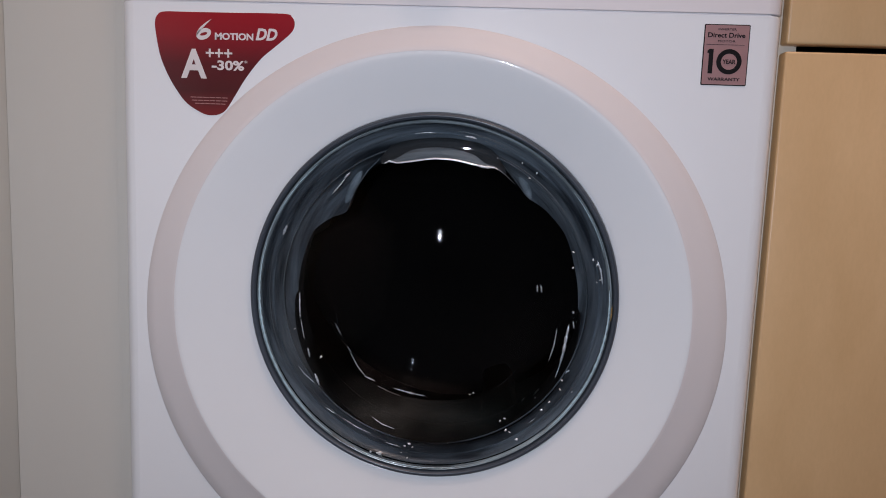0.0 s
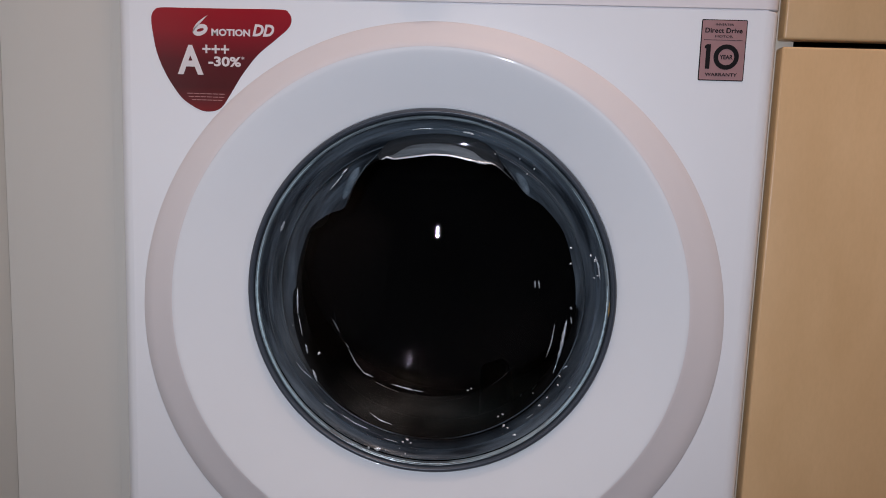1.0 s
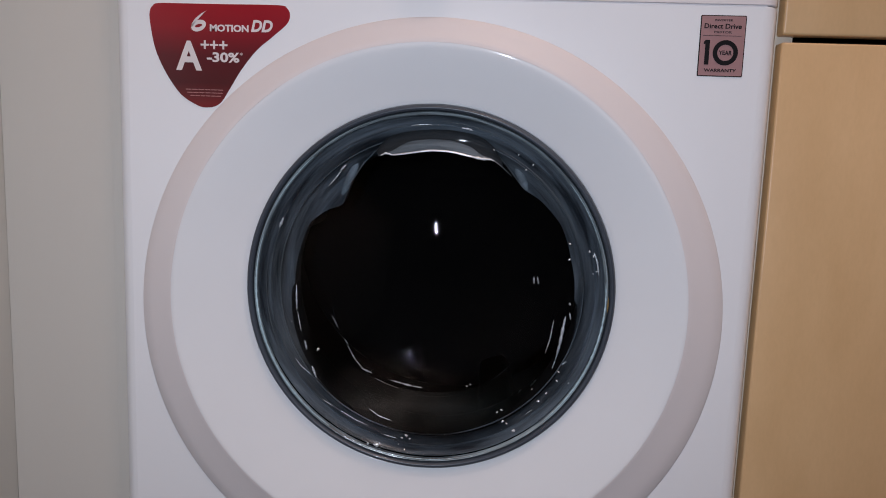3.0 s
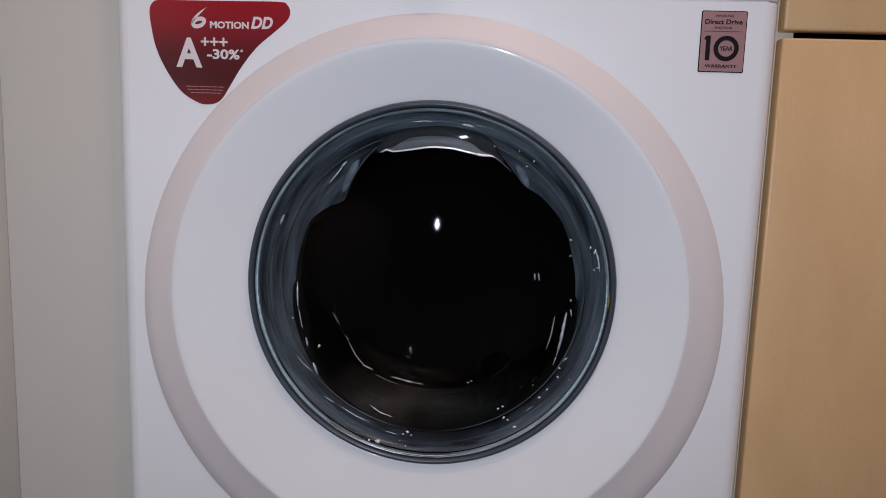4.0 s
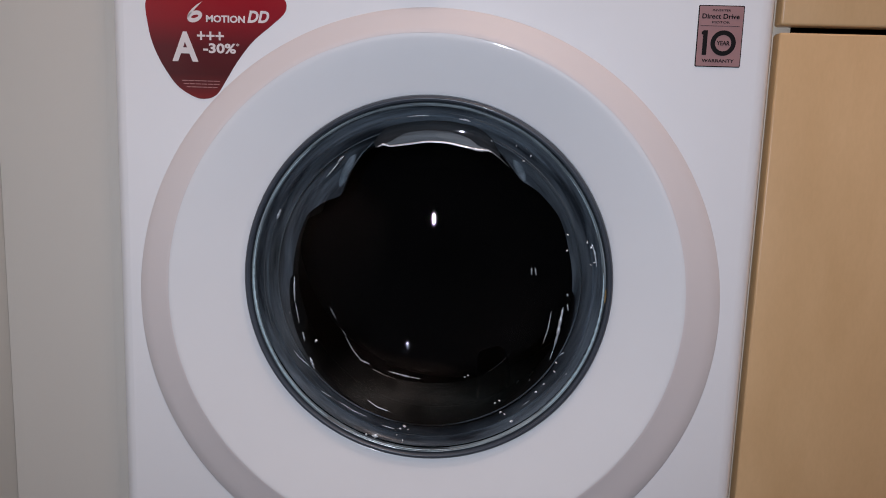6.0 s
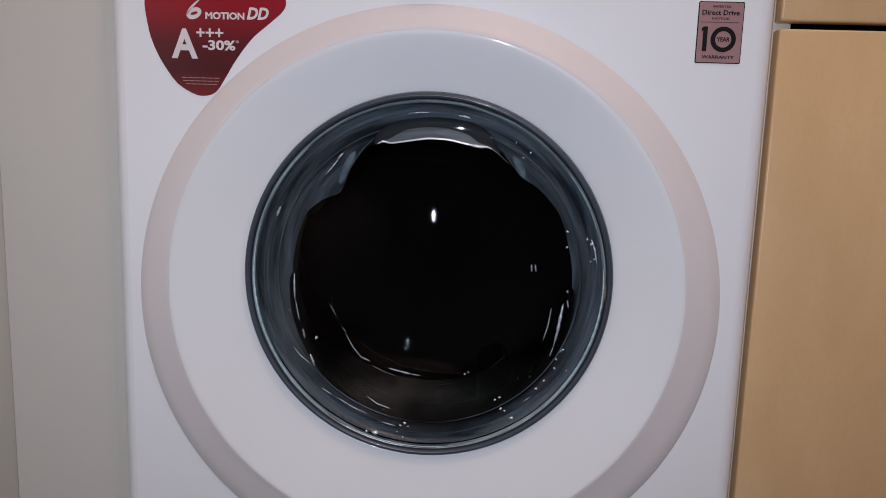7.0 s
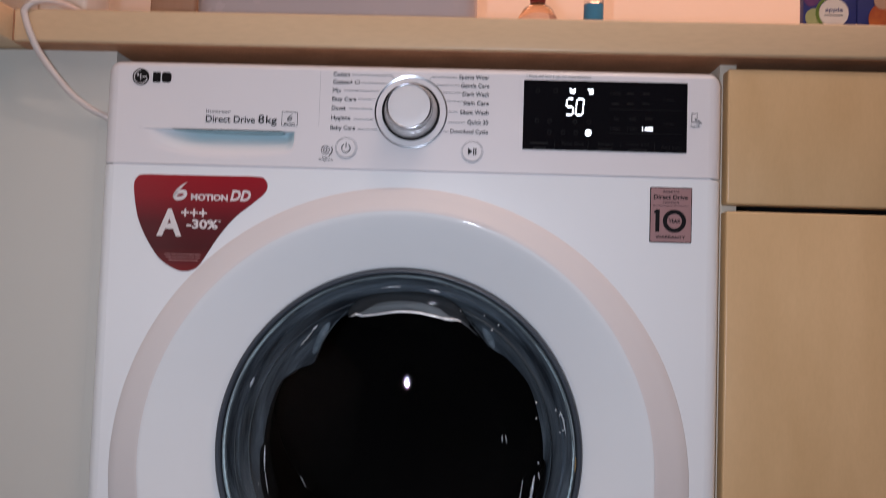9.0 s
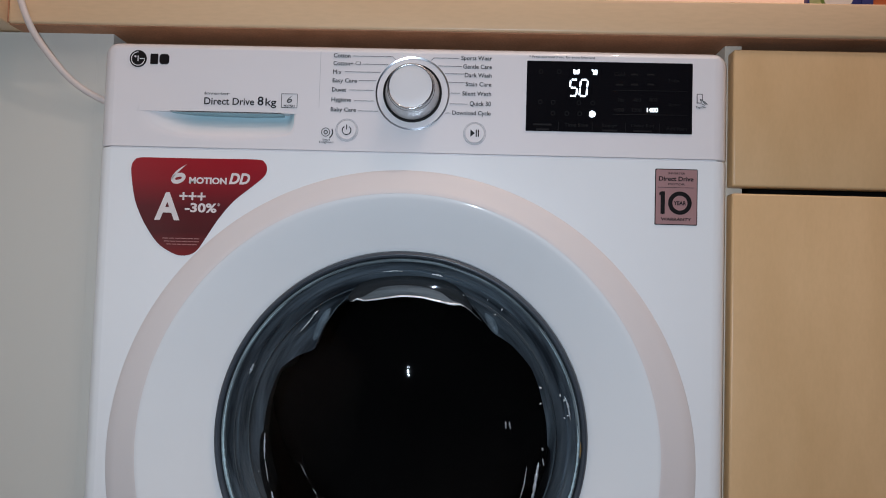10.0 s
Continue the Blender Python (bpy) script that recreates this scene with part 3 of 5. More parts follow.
for sx in (-0.25, 0.25):
    for sy in (0.06, 0.50):
        part("foot", turned([(0.022, 0.0), (0.022, 0.008), (0.012, 0.010), (0.012, 0.016)], 20, sx, sy), DARK_GAP, machine)

# door: sloping ring, crest and shallow dish around the glass
door = part("door", loft([
    (*CREST_C, 0.2392, -0.0121), (*CREST_C, 0.2380, -0.01205), (*CREST_C, 0.2362, -0.0117), (*CREST_C, 0.2335, -0.0109),
    (-0.0025, 0.4708, 0.2230, -0.0075), (-0.0017, 0.4758, 0.2000, -0.0005), (-0.0009, 0.4796, 0.1810, 0.0056), (*GLASS_C, 0.1757, 0.0068), (*GLASS_C, 0.1745, 0.0076), (*GLASS_C, 0.1742, 0.0180)], 192), DOOR_PLASTIC, machine, "white shallow dish of the door", 50)
part("door_ring", loft([
    (*DOOR_C, 0.2722, 0.0050), (*DOOR_C, 0.2727, 0.0010), (*DOOR_C, 0.2725, -0.0004), (*DOOR_C, 0.2714, -0.0015),
    (-0.0023, 0.4612, 0.2620, -0.0046), (-0.0028, 0.4646, 0.2510, -0.0085), (*CREST_C, 0.2440, -0.0107), (*CREST_C, 0.2422, -0.0115), (*CREST_C, 0.2406, -0.01197), (*CREST_C, 0.2393, -0.01212)], 192), RING_PLASTIC, door, "sloping pearl-pink ring of the door", 50)
part("rim", loft([
    (*GLASS_C, 0.1740, 0.0160), (*GLASS_C, 0.1739, 0.0050), (*GLASS_C, 0.1733, 0.0026), (*GLASS_C, 0.1722, 0.0012), (*GLASS_C, 0.1708, 0.0006), (*GLASS_C, 0.1694, 0.0012), (*GLASS_C, 0.1686, 0.0026), (*GLASS_C, 0.1682, 0.0050), (*GLASS_C, 0.1680, 0.0180)], 192), RIM, door, "dark glossy rim around the glass", 60)


def bowl_rings(off):
    """Profile of the bowl: flange, side wall and rounded bottom, with the wall pushed by off."""
    return [(0.1645, 0.0120 + off), (0.1620, 0.0114 + off), (0.1600, 0.0128 + off), (0.1570, 0.0130 + off), (0.1550, 0.0118 + off), (0.1530, 0.0130 + off), (0.1495, 0.0150 + off), (0.1455 - off * 0.4, 0.0185 + off), (0.1385 - off * 0.7, 0.0265 + off * 0.6),
            (0.1270 - off, 0.0400), (0.1130 - off, 0.0555), (0.1030 - off, 0.0645 - off), (0.0955 - off, 0.0695 - off), (0.0870 - off, 0.0725 - off), (0.0700, 0.0772 - off), (0.0400, 0.0830 - off), (0.0200, 0.0848 - off), (0.0040, 0.0853 - off)]


def bowl_glass():
    """Thick glass bowl with a shallow curved base."""
    n = 160
    bm = bmesh.new()
    cx, cz = GLASS_C
    sheets = []
    for off in (0.0, 0.0045):
        rings = bowl_rings(off) if off == 0 else [(r - 0.0002, y) for r, y in bowl_rings(-0.0045)]
        loops = []
        for r, y in rings:
            loop = []
            for i in range(n):
                a = 2 * math.pi * i / n
                x, z = r * math.sin(a), r * math.cos(a)
                loop.append(bm.verts.new((cx + x, y, cz + z)))
            loops.append(loop)
        bridge(bm, loops)
        bm.faces.new(loops[-1])
        sheets.append(loops)
    bridge(bm, [sheets[0][0], sheets[1][0]])
    bmesh.ops.recalc_face_normals(bm, faces=bm.faces)
    return bm


bowl = part("glass_bowl", bowl_glass(), GLASS, door, "clear domed glass of the door", 35)


def bead(radius, y, thick, lift=0.0):
    """A rounded ring where the bowl bends, to carry its gleam as pale colour."""
    return loft([(GLASS_C[0], GLASS_C[1] + lift, radius + thick * math.cos(a), y + thick * math.sin(a)) for a in [2 * math.pi * k / 10 for k in range(11)]], 160)


part("glass_bend", bead(0.1460, 0.0200, 0.0008), CYAN_DIM, door, "pale ring painting the gleam on the bend of the glass", 80)


def run_of(points, thick, sides=6):
    """A thin run that swells in the middle, along points given from the middle of the glass as x, y, z."""
    bm = bmesh.new()
    fine = np.linspace(0, len(points) - 1, 6 * len(points))
    path = [Vector([float(np.interp(f, range(len(points)), [p[k] for p in points])) for k in range(3)]) for f in fine]
    beat = 40 * points[0][0] + 90 * points[0][2]
    loops = [[] for _ in range(sides)]
    for i, p in enumerate(path):
        ahead = (path[min(i + 1, len(path) - 1)] - path[max(i - 1, 0)]).normalized()
        aside = ahead.cross(Vector((0, 1, 0))).normalized()
        w = thick * (0.12 + 0.88 * abs(math.sin(math.pi * i / (len(path) - 1))) ** 0.6) * (0.72 + 0.28 * math.sin(1.9 * i + beat) * math.sin(0.7 * i + 2 * beat))
        for k in range(sides):
            a = 2 * math.pi * k / sides
            q = p + aside * w * math.cos(a) + Vector((0, w * math.sin(a), 0))
            loops[k].append(bm.verts.new((GLASS_C[0] + q.x, q.y, GLASS_C[1] + q.z)))
    bridge(bm, loops + loops[:1], False)
    bmesh.ops.recalc_face_normals(bm, faces=bm.faces)
    return bm


def arc_points(r, a0, a1, y, drop=0.0):
    """Points on a circle round the glass's middle, angles clockwise from the top."""
    n = max(4, int(abs(a1 - a0) / 4))
    return [(r * math.sin(radians(a0 + (a1 - a0) * k / n)), y, drop + r * math.cos(radians(a0 + (a1 - a0) * k / n))) for k in range(n + 1)]


# broken gleam on the lower edge of the glass base, put in as pale runs
BASE_GLEAM = (([(-0.1057, 0.0715, -0.0430), (-0.0990, 0.0715, -0.0554)], 0.0006),
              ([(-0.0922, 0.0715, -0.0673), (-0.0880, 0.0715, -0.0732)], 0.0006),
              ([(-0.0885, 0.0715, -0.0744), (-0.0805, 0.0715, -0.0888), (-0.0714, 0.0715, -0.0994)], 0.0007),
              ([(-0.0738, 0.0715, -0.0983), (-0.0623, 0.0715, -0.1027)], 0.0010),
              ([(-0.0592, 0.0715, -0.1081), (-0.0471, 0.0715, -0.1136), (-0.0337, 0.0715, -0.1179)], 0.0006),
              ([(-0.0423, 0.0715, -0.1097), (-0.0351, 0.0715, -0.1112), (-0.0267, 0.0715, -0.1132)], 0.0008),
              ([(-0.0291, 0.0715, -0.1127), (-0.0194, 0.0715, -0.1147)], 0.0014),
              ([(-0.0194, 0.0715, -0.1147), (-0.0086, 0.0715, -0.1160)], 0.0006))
for points, thick in BASE_GLEAM:
    part("glass_base_edge", run_of(points, 1.2 * thick), GLINT, door, smooth=80)
for a0, a1, thick in ((263, 252, 0.0004), (192, 152, 0.0005), (145, 126, 0.0005)):
    part("glass_base_edge", run_of(arc_points(0.1055, a0, a1, 0.0715, -0.020), thick), GLASS_EDGE, door, smooth=80)
# glints on the side of the bowl and on its flange, put in as pale runs
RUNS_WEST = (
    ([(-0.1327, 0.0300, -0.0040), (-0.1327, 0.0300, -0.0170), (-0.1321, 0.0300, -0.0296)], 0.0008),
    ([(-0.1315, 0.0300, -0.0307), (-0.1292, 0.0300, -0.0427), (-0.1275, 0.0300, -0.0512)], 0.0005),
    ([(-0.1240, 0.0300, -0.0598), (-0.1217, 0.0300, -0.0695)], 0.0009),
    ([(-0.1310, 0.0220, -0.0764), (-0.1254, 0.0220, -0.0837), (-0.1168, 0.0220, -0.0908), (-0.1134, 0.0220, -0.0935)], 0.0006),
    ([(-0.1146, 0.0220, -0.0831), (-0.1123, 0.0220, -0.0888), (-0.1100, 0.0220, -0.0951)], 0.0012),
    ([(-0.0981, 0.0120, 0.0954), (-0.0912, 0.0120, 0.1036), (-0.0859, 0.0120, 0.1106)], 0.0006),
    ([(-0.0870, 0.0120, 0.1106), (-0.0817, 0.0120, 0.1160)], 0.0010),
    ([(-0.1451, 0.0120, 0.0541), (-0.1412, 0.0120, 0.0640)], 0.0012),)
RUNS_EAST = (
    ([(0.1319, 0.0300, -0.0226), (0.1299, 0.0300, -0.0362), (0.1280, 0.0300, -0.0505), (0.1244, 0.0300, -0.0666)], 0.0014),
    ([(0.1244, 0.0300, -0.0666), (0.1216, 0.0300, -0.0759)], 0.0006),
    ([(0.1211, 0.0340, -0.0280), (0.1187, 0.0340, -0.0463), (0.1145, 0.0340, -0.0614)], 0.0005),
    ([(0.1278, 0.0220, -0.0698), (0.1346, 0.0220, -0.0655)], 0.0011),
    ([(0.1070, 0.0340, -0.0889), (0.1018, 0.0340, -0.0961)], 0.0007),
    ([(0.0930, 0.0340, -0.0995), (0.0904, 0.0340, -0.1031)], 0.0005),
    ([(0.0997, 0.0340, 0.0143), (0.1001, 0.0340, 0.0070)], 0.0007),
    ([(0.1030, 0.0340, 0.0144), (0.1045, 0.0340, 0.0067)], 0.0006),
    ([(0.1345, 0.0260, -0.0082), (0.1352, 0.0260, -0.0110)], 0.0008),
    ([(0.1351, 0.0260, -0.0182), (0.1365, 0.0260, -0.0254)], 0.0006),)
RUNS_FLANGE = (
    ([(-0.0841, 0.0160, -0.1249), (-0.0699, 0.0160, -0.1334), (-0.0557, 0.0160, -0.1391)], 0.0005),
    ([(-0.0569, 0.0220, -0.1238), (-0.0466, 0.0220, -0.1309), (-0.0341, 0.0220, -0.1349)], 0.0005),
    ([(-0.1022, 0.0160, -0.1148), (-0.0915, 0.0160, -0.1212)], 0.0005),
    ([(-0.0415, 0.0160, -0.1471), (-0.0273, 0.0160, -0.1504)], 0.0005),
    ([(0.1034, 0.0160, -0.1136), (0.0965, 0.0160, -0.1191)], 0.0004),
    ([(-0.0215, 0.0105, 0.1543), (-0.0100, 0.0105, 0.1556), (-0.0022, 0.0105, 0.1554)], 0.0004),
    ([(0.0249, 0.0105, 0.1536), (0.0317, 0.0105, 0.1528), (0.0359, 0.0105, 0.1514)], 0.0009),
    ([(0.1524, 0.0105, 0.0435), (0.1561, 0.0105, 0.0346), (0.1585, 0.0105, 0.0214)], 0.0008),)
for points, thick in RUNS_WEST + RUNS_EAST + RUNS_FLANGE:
    part("glint_run", run_of(points, 1.55 * thick), GLINT, door, smooth=80)
# gleams along the thick outer edge, put in as pale cyan runs
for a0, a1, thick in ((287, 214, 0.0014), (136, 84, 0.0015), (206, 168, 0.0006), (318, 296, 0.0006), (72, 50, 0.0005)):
    part("edge_gleam", run_of(arc_points(0.1652, a0, a1, 0.0040), thick), CYAN_GLEAM, door, smooth=80)
part("rim_stain", run_of(arc_points(0.1672, 89, 94, 0.0026), 0.0011), AMBER, door, "small amber stain on the rim", 80)


def reflection_film():
    """A crescent of film low on the inner side of the bowl, in place of a reflection."""
    bm = bmesh.new()
    radii, depths = [p[0] for p in bowl_rings(0.0)][::-1], [p[1] for p in bowl_rings(0.0)][::-1]
    loops = []
    for i in range(49):
        a = radians(112 + 136 * i / 48)
        swell = abs(math.sin(math.pi * i / 48)) ** 0.6
        loop = []
        for k in range(9):
            r = 0.1300 + (0.0155 * k / 8 - 0.0080 * (8 - k) / 8 * 2) * swell
            loop.append(bm.verts.new((GLASS_C[0] + r * math.sin(a), float(np.interp(r, radii, depths)) - 0.0015, GLASS_C[1] + r * math.cos(a))))
        loops.append(loop)
    bridge(bm, loops, False)
    return bm


part("reflection_film", reflection_film(), FILM, door, "dull film painting a reflection low in the glass bowl", 60)


def cover_y(x, z):
    """Depth of the convex outer glass, which flattens towards its edge."""
    dx, dz = x - GLASS_C[0], z - GLASS_C[1]
    edge = min(max((math.hypot(dx, dz) - 0.127) / 0.038, 0.0), 1.0)
    edge = edge * edge * (3 - 2 * edge)
    dome = -0.0095 + ((dx + 0.028) ** 2 + (dz + 0.020) ** 2) / (2 * 0.68)
    return dome * (1 - edge) + 0.0085 * edge


def inner_y(x, z):
    """Depth of the inner face of that glass, bent a little otherwise."""
    return cover_y(x, z) + 0.0030 - 0.050 * (z - GLASS_C[1]) * max(0.0, 1 - ((x - GLASS_C[0]) ** 2 + (z - GLASS_C[1]) ** 2) / 0.0225) ** 2


cover = loft([(*GLASS_C, 0.1650 * k / 20, 0.0) for k in range(20, 0, -1)], 160, True)
for v in cover.verts:
    v.co.y = cover_y(v.co.x, v.co.z)
inside = loft([(*GLASS_C, 0.1640 * k / 20, 0.0) for k in range(20, 0, -1)], 160, True)
for v in inside.verts:
    v.co.y = inner_y(v.co.x, v.co.z)
sheet = bpy.data.meshes.new("inner_face")
inside.to_mesh(sheet)
inside.free()
cover.from_mesh(sheet)
bpy.data.meshes.remove(sheet)
part("cover_glass", cover, SMOKED, door, "smoked convex outer glass", 60)


# lip-shaped reflection at the top of the opening, put in as pale and dark bands, thick in the middle
LIP_IN = [(-0.0521, 0.1249), (-0.0447, 0.1277), (-0.0383, 0.1264), (-0.0226, 0.1289), (-0.0032, 0.1322), (0.0152, 0.1317), (0.0326, 0.1282), (0.0431, 0.1259), (0.0540, 0.1258), (0.0637, 0.1193)]
LIP_WIDE = [0.0004, 0.0012, 0.0038, 0.0108, 0.0104, 0.0104, 0.0088, 0.0035, 0.0012, 0.0004]
LIP_DEEP = [0.0060, 0.0110, 0.0180, 0.0200, 0.0195, 0.0198, 0.0205, 0.0180, 0.0095, 0.0020]


def lip_strip(widths, near, far, y0, y1, first=0, last=61):
    """A band along the lip between two shares of its width, its lower edge nearer the room."""
    bm = bmesh.new()
    fine = np.linspace(0, len(LIP_IN) - 1, 61)
    xs, zs, ws = (np.interp(fine, range(len(LIP_IN)), col) for col in ([p[0] for p in LIP_IN], [p[1] for p in LIP_IN], widths))
    for col in (xs, zs, ws):
        for _ in range(3):
            col[1:-1] = (col[:-2] + 2 * col[1:-1] + col[2:]) / 4
    loops = [[] for _ in range(10)]
    for x, z, w in list(zip(xs, zs, ws))[first:last]:
        d = Vector((x, z)).normalized()
        for k in range(10):
            a = 2 * math.pi * k / 10
            share = (near + far) / 2 - (far - near) / 2 * math.cos(a)
            y = (y0 + y1) / 2 - (y1 - y0) / 2 * math.cos(a) - min(0.10 * w * (far - near), 0.0008) * math.sin(a)
            loops[k].append(bm.verts.new((GLASS_C[0] + x + d.x * w * share, y, GLASS_C[1] + z + d.y * w * share)))
    bridge(bm, loops + loops[:1], False)
    bmesh.ops.recalc_face_normals(bm, faces=bm.faces)
    return bm


part("lip_reflection", lip_strip(LIP_WIDE, 0.0, 1.0, 0.0120, 0.0136), LIP, door, "pale painted reflection at the top of the glass", 40)
part("lip_shade", lip_strip(LIP_DEEP, 0.02, 1.0, 0.0150, 0.0175), LIP_DARK, door, "painted dark upper part of the lip reflection", 40)
part("lip_gleam", lip_strip(LIP_DEEP, -0.030, 0.045, 0.0100, 0.0106, 5, 56), GLINT, door, "painted gleam along the lower edge of the lip", 40)
# The gleam of the glass edge is put into this ring's colour.
part("glass_edge_ring", loft([(*GLASS_C, 0.1679, 0.0100), (*GLASS_C, 0.1677, 0.0050), (*GLASS_C, 0.1668, 0.0036), (*GLASS_C, 0.1656, 0.0040), (*GLASS_C, 0.1648, 0.0056), (*GLASS_C, 0.1644, 0.0120)], 160), EDGE_RING, door, "edge of the glass with its cyan gleam in the colour", 60)

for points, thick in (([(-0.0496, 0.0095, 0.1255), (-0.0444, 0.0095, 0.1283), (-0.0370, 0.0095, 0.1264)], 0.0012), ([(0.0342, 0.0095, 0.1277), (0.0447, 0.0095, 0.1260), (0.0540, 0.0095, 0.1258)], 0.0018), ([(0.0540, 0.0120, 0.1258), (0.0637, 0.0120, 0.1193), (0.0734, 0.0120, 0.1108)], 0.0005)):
    part("lip_end_gleam", run_of(points, thick), GLINT if thick > 0.001 else CYAN_DIM, door, "painted gleam at the end of the lip", 80)
# reflected arcs painted as pale runs, up from the lobes to meet over the lip
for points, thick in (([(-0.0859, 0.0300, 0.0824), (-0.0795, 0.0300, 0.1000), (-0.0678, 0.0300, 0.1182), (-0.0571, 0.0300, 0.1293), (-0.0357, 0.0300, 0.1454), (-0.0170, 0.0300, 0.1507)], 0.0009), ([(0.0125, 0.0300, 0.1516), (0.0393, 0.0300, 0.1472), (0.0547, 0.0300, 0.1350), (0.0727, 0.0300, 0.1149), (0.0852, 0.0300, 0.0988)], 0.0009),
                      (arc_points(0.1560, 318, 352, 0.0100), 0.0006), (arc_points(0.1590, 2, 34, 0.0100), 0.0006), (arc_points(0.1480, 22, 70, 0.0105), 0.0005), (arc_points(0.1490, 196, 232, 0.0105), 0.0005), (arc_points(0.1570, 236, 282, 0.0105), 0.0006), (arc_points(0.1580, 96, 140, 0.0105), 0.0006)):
    part("reflection_arc", run_of(points, thick), CYAN_DIM, door, smooth=80)
# pale oval patches on the lobes of the rubber beside the lip
for px, pz, long, wide, lean in ((-0.0850, 0.1020, 0.0190, 0.0042, -24), (0.0840, 0.1080, 0.0130, 0.0040, 28)):
    patch = loft([(0.0, 0.0, wide * math.cos(t), -0.0022 * math.sin(t)) for t in (0.0, 0.3, 0.6, 0.9, 1.2, 1.5)], 24, True)
    for v in patch.verts:
        v.co.z *= long / wide
    bmesh.ops.transform(patch, matrix=Matrix.Translation((GLASS_C[0] + px, 0.0500, GLASS_C[1] + pz)) @ Matrix.Rotation(radians(-lean), 4, "Y"), verts=patch.verts)
    part("pale_patch", patch, PALE_RUBBER, door, "pale patch on the rubber", 80)

# pale beads that paint sparkles on the glass, mostly low and to one side
rng = random.Random(7)


def drop(px, pz, size):
    """A pale bead on the outer glass in place of a sparkle, drawn out one way."""
    size *= 1.5
    bm = loft([(0.0, 0.0, size * math.cos(t), -0.0002 - 0.5 * size * math.sin(t)) for t in (0.0, 0.35, 0.75, 1.15, 1.5)], 14, True)
    for v in bm.verts:
        v.co.x *= 0.62 + 0.22 * math.sin(900 * v.co.z)
    lean = Matrix.Rotation(rng.uniform(0, math.pi), 4, "Y")
    bmesh.ops.transform(bm, matrix=Matrix.Translation((px, cover_y(px, pz), pz)) @ lean, verts=bm.verts)
    part("painted_glint", bm, GLINT_BEAD, door, smooth=80)


for k in range(7):
    a, rr = radians(rng.uniform(70, 260)), rng.uniform(0.132, 0.156)
    drop(GLASS_C[0] + rr * math.sin(a), GLASS_C[1] + rr * math.cos(a), rng.uniform(0.0003, 0.0006))

for dx, dz, size in ((-0.1027, -0.0586, 0.0013), (-0.0215, -0.1452, 0.0010), (-0.0172, -0.1421, 0.0013), (-0.0138, -0.1459, 0.0008), (-0.0468, -0.1553, 0.0022), (-0.0551, -0.1547, 0.0012), (-0.0190, -0.1584, 0.0008), (0.0751, -0.1238, 0.0012), (0.0790, -0.1259, 0.0009), (0.0858, -0.1329, 0.0014), (0.0693, -0.1139, 0.0009), (0.0735, -0.1114, 0.0009), (0.1081, -0.1022, 0.0011), (0.1152, -0.0940, 0.0009), (0.1247, -0.0812, 0.0010), (0.1258, -0.0723, 0.0010), (0.1359, -0.0829, 0.0008), (0.1451, -0.0857, 0.0010), (0.0396, -0.0873, 0.0007), (0.0428, -0.0855, 0.0007), (0.1300, 0.0504, 0.0010), (0.1303, 0.0356, 0.0009), (0.1484, 0.0443, 0.0011), (0.1523, 0.0397, 0.0012), (0.1558, 0.0256, 0.0009), (0.1528, 0.0233, 0.0008), (0.0922, 0.1220, 0.0009), (0.0858, 0.1172, 0.0009), (0.0785, 0.1308, 0.0007), (0.0557, 0.1346, 0.0006)):
    drop(GLASS_C[0] + dx, GLASS_C[1] + dz, 0.9 * size)


# outline of the mouth beside and below its top, for either side
MOUTH = {-1: [(0.0075, 0.1517), (0.0392, 0.1452), (0.0614, 0.1290), (0.0725, 0.1175), (0.0836, 0.1003), (0.0914, 0.0803), (0.0941, 0.0740), (0.1090, 0.0689), (0.1268, 0.0556), (0.1372, 0.0275), (0.1418, -0.0137)],
         1: [(0.0000, 0.1517), (0.0332, 0.1491), (0.0548, 0.1350), (0.0734, 0.1141), (0.0870, 0.0957), (0.0910, 0.0942), (0.1042, 0.0857), (0.1255, 0.0618), (0.1368, 0.0283), (0.1421, -0.0047)]}


def gasket(first, last):
    """Rubber bellows seen through the glass, with two lobes beside the top of its mouth."""
    n = 200
    bm = bmesh.new()
    mouth = (0.0, 0.4690)
    loops = []
    for k, (r, y, share) in enumerate(((0.1700, 0.018, 0.0), (0.1655, 0.022, 0.0), (0.1620, 0.0255, 0.1), (0.1595, 0.0290, 0.2), (0.1580, 0.0280, 0.2), (0.1555, 0.0330, 0.4), (0.1525, 0.0400, 0.6), (0.1490, 0.0500, 0.9), (0.0, 0.058, 1.0), (0.0, 0.085, 1.0), (0.152, 0.12, 1.0))):
        cx, cz = (a + (b - a) * share for a, b in zip(GLASS_C, mouth))
        loop = []
        for i in range(n):
            a = 2 * math.pi * i / n
            s, c = math.sin(a), math.cos(a)
            rr = r
            if not r:
                rr = 0.1445 + 0.0085 * max(-c, 0.0) ** 0.7
                if c > 0:
                    side = MOUTH[1 if s > 0 else -1]
                    rr = float(np.interp(math.atan2(abs(s), c), [math.atan2(x, z + 0.012) for x, z in side], [math.hypot(x, z + 0.012) for x, z in side]))
                rr += 0.003 * (k - 8)
            loop.append(bm.verts.new((cx + rr * s, y, cz + rr * c)))
        loops.append(loop)
    bridge(bm, loops[first:last])
    bmesh.ops.delete(bm, geom=[v for v in bm.verts if not v.link_faces], context="VERTS")
    bmesh.ops.recalc_face_normals(bm, faces=bm.faces)
    return bm


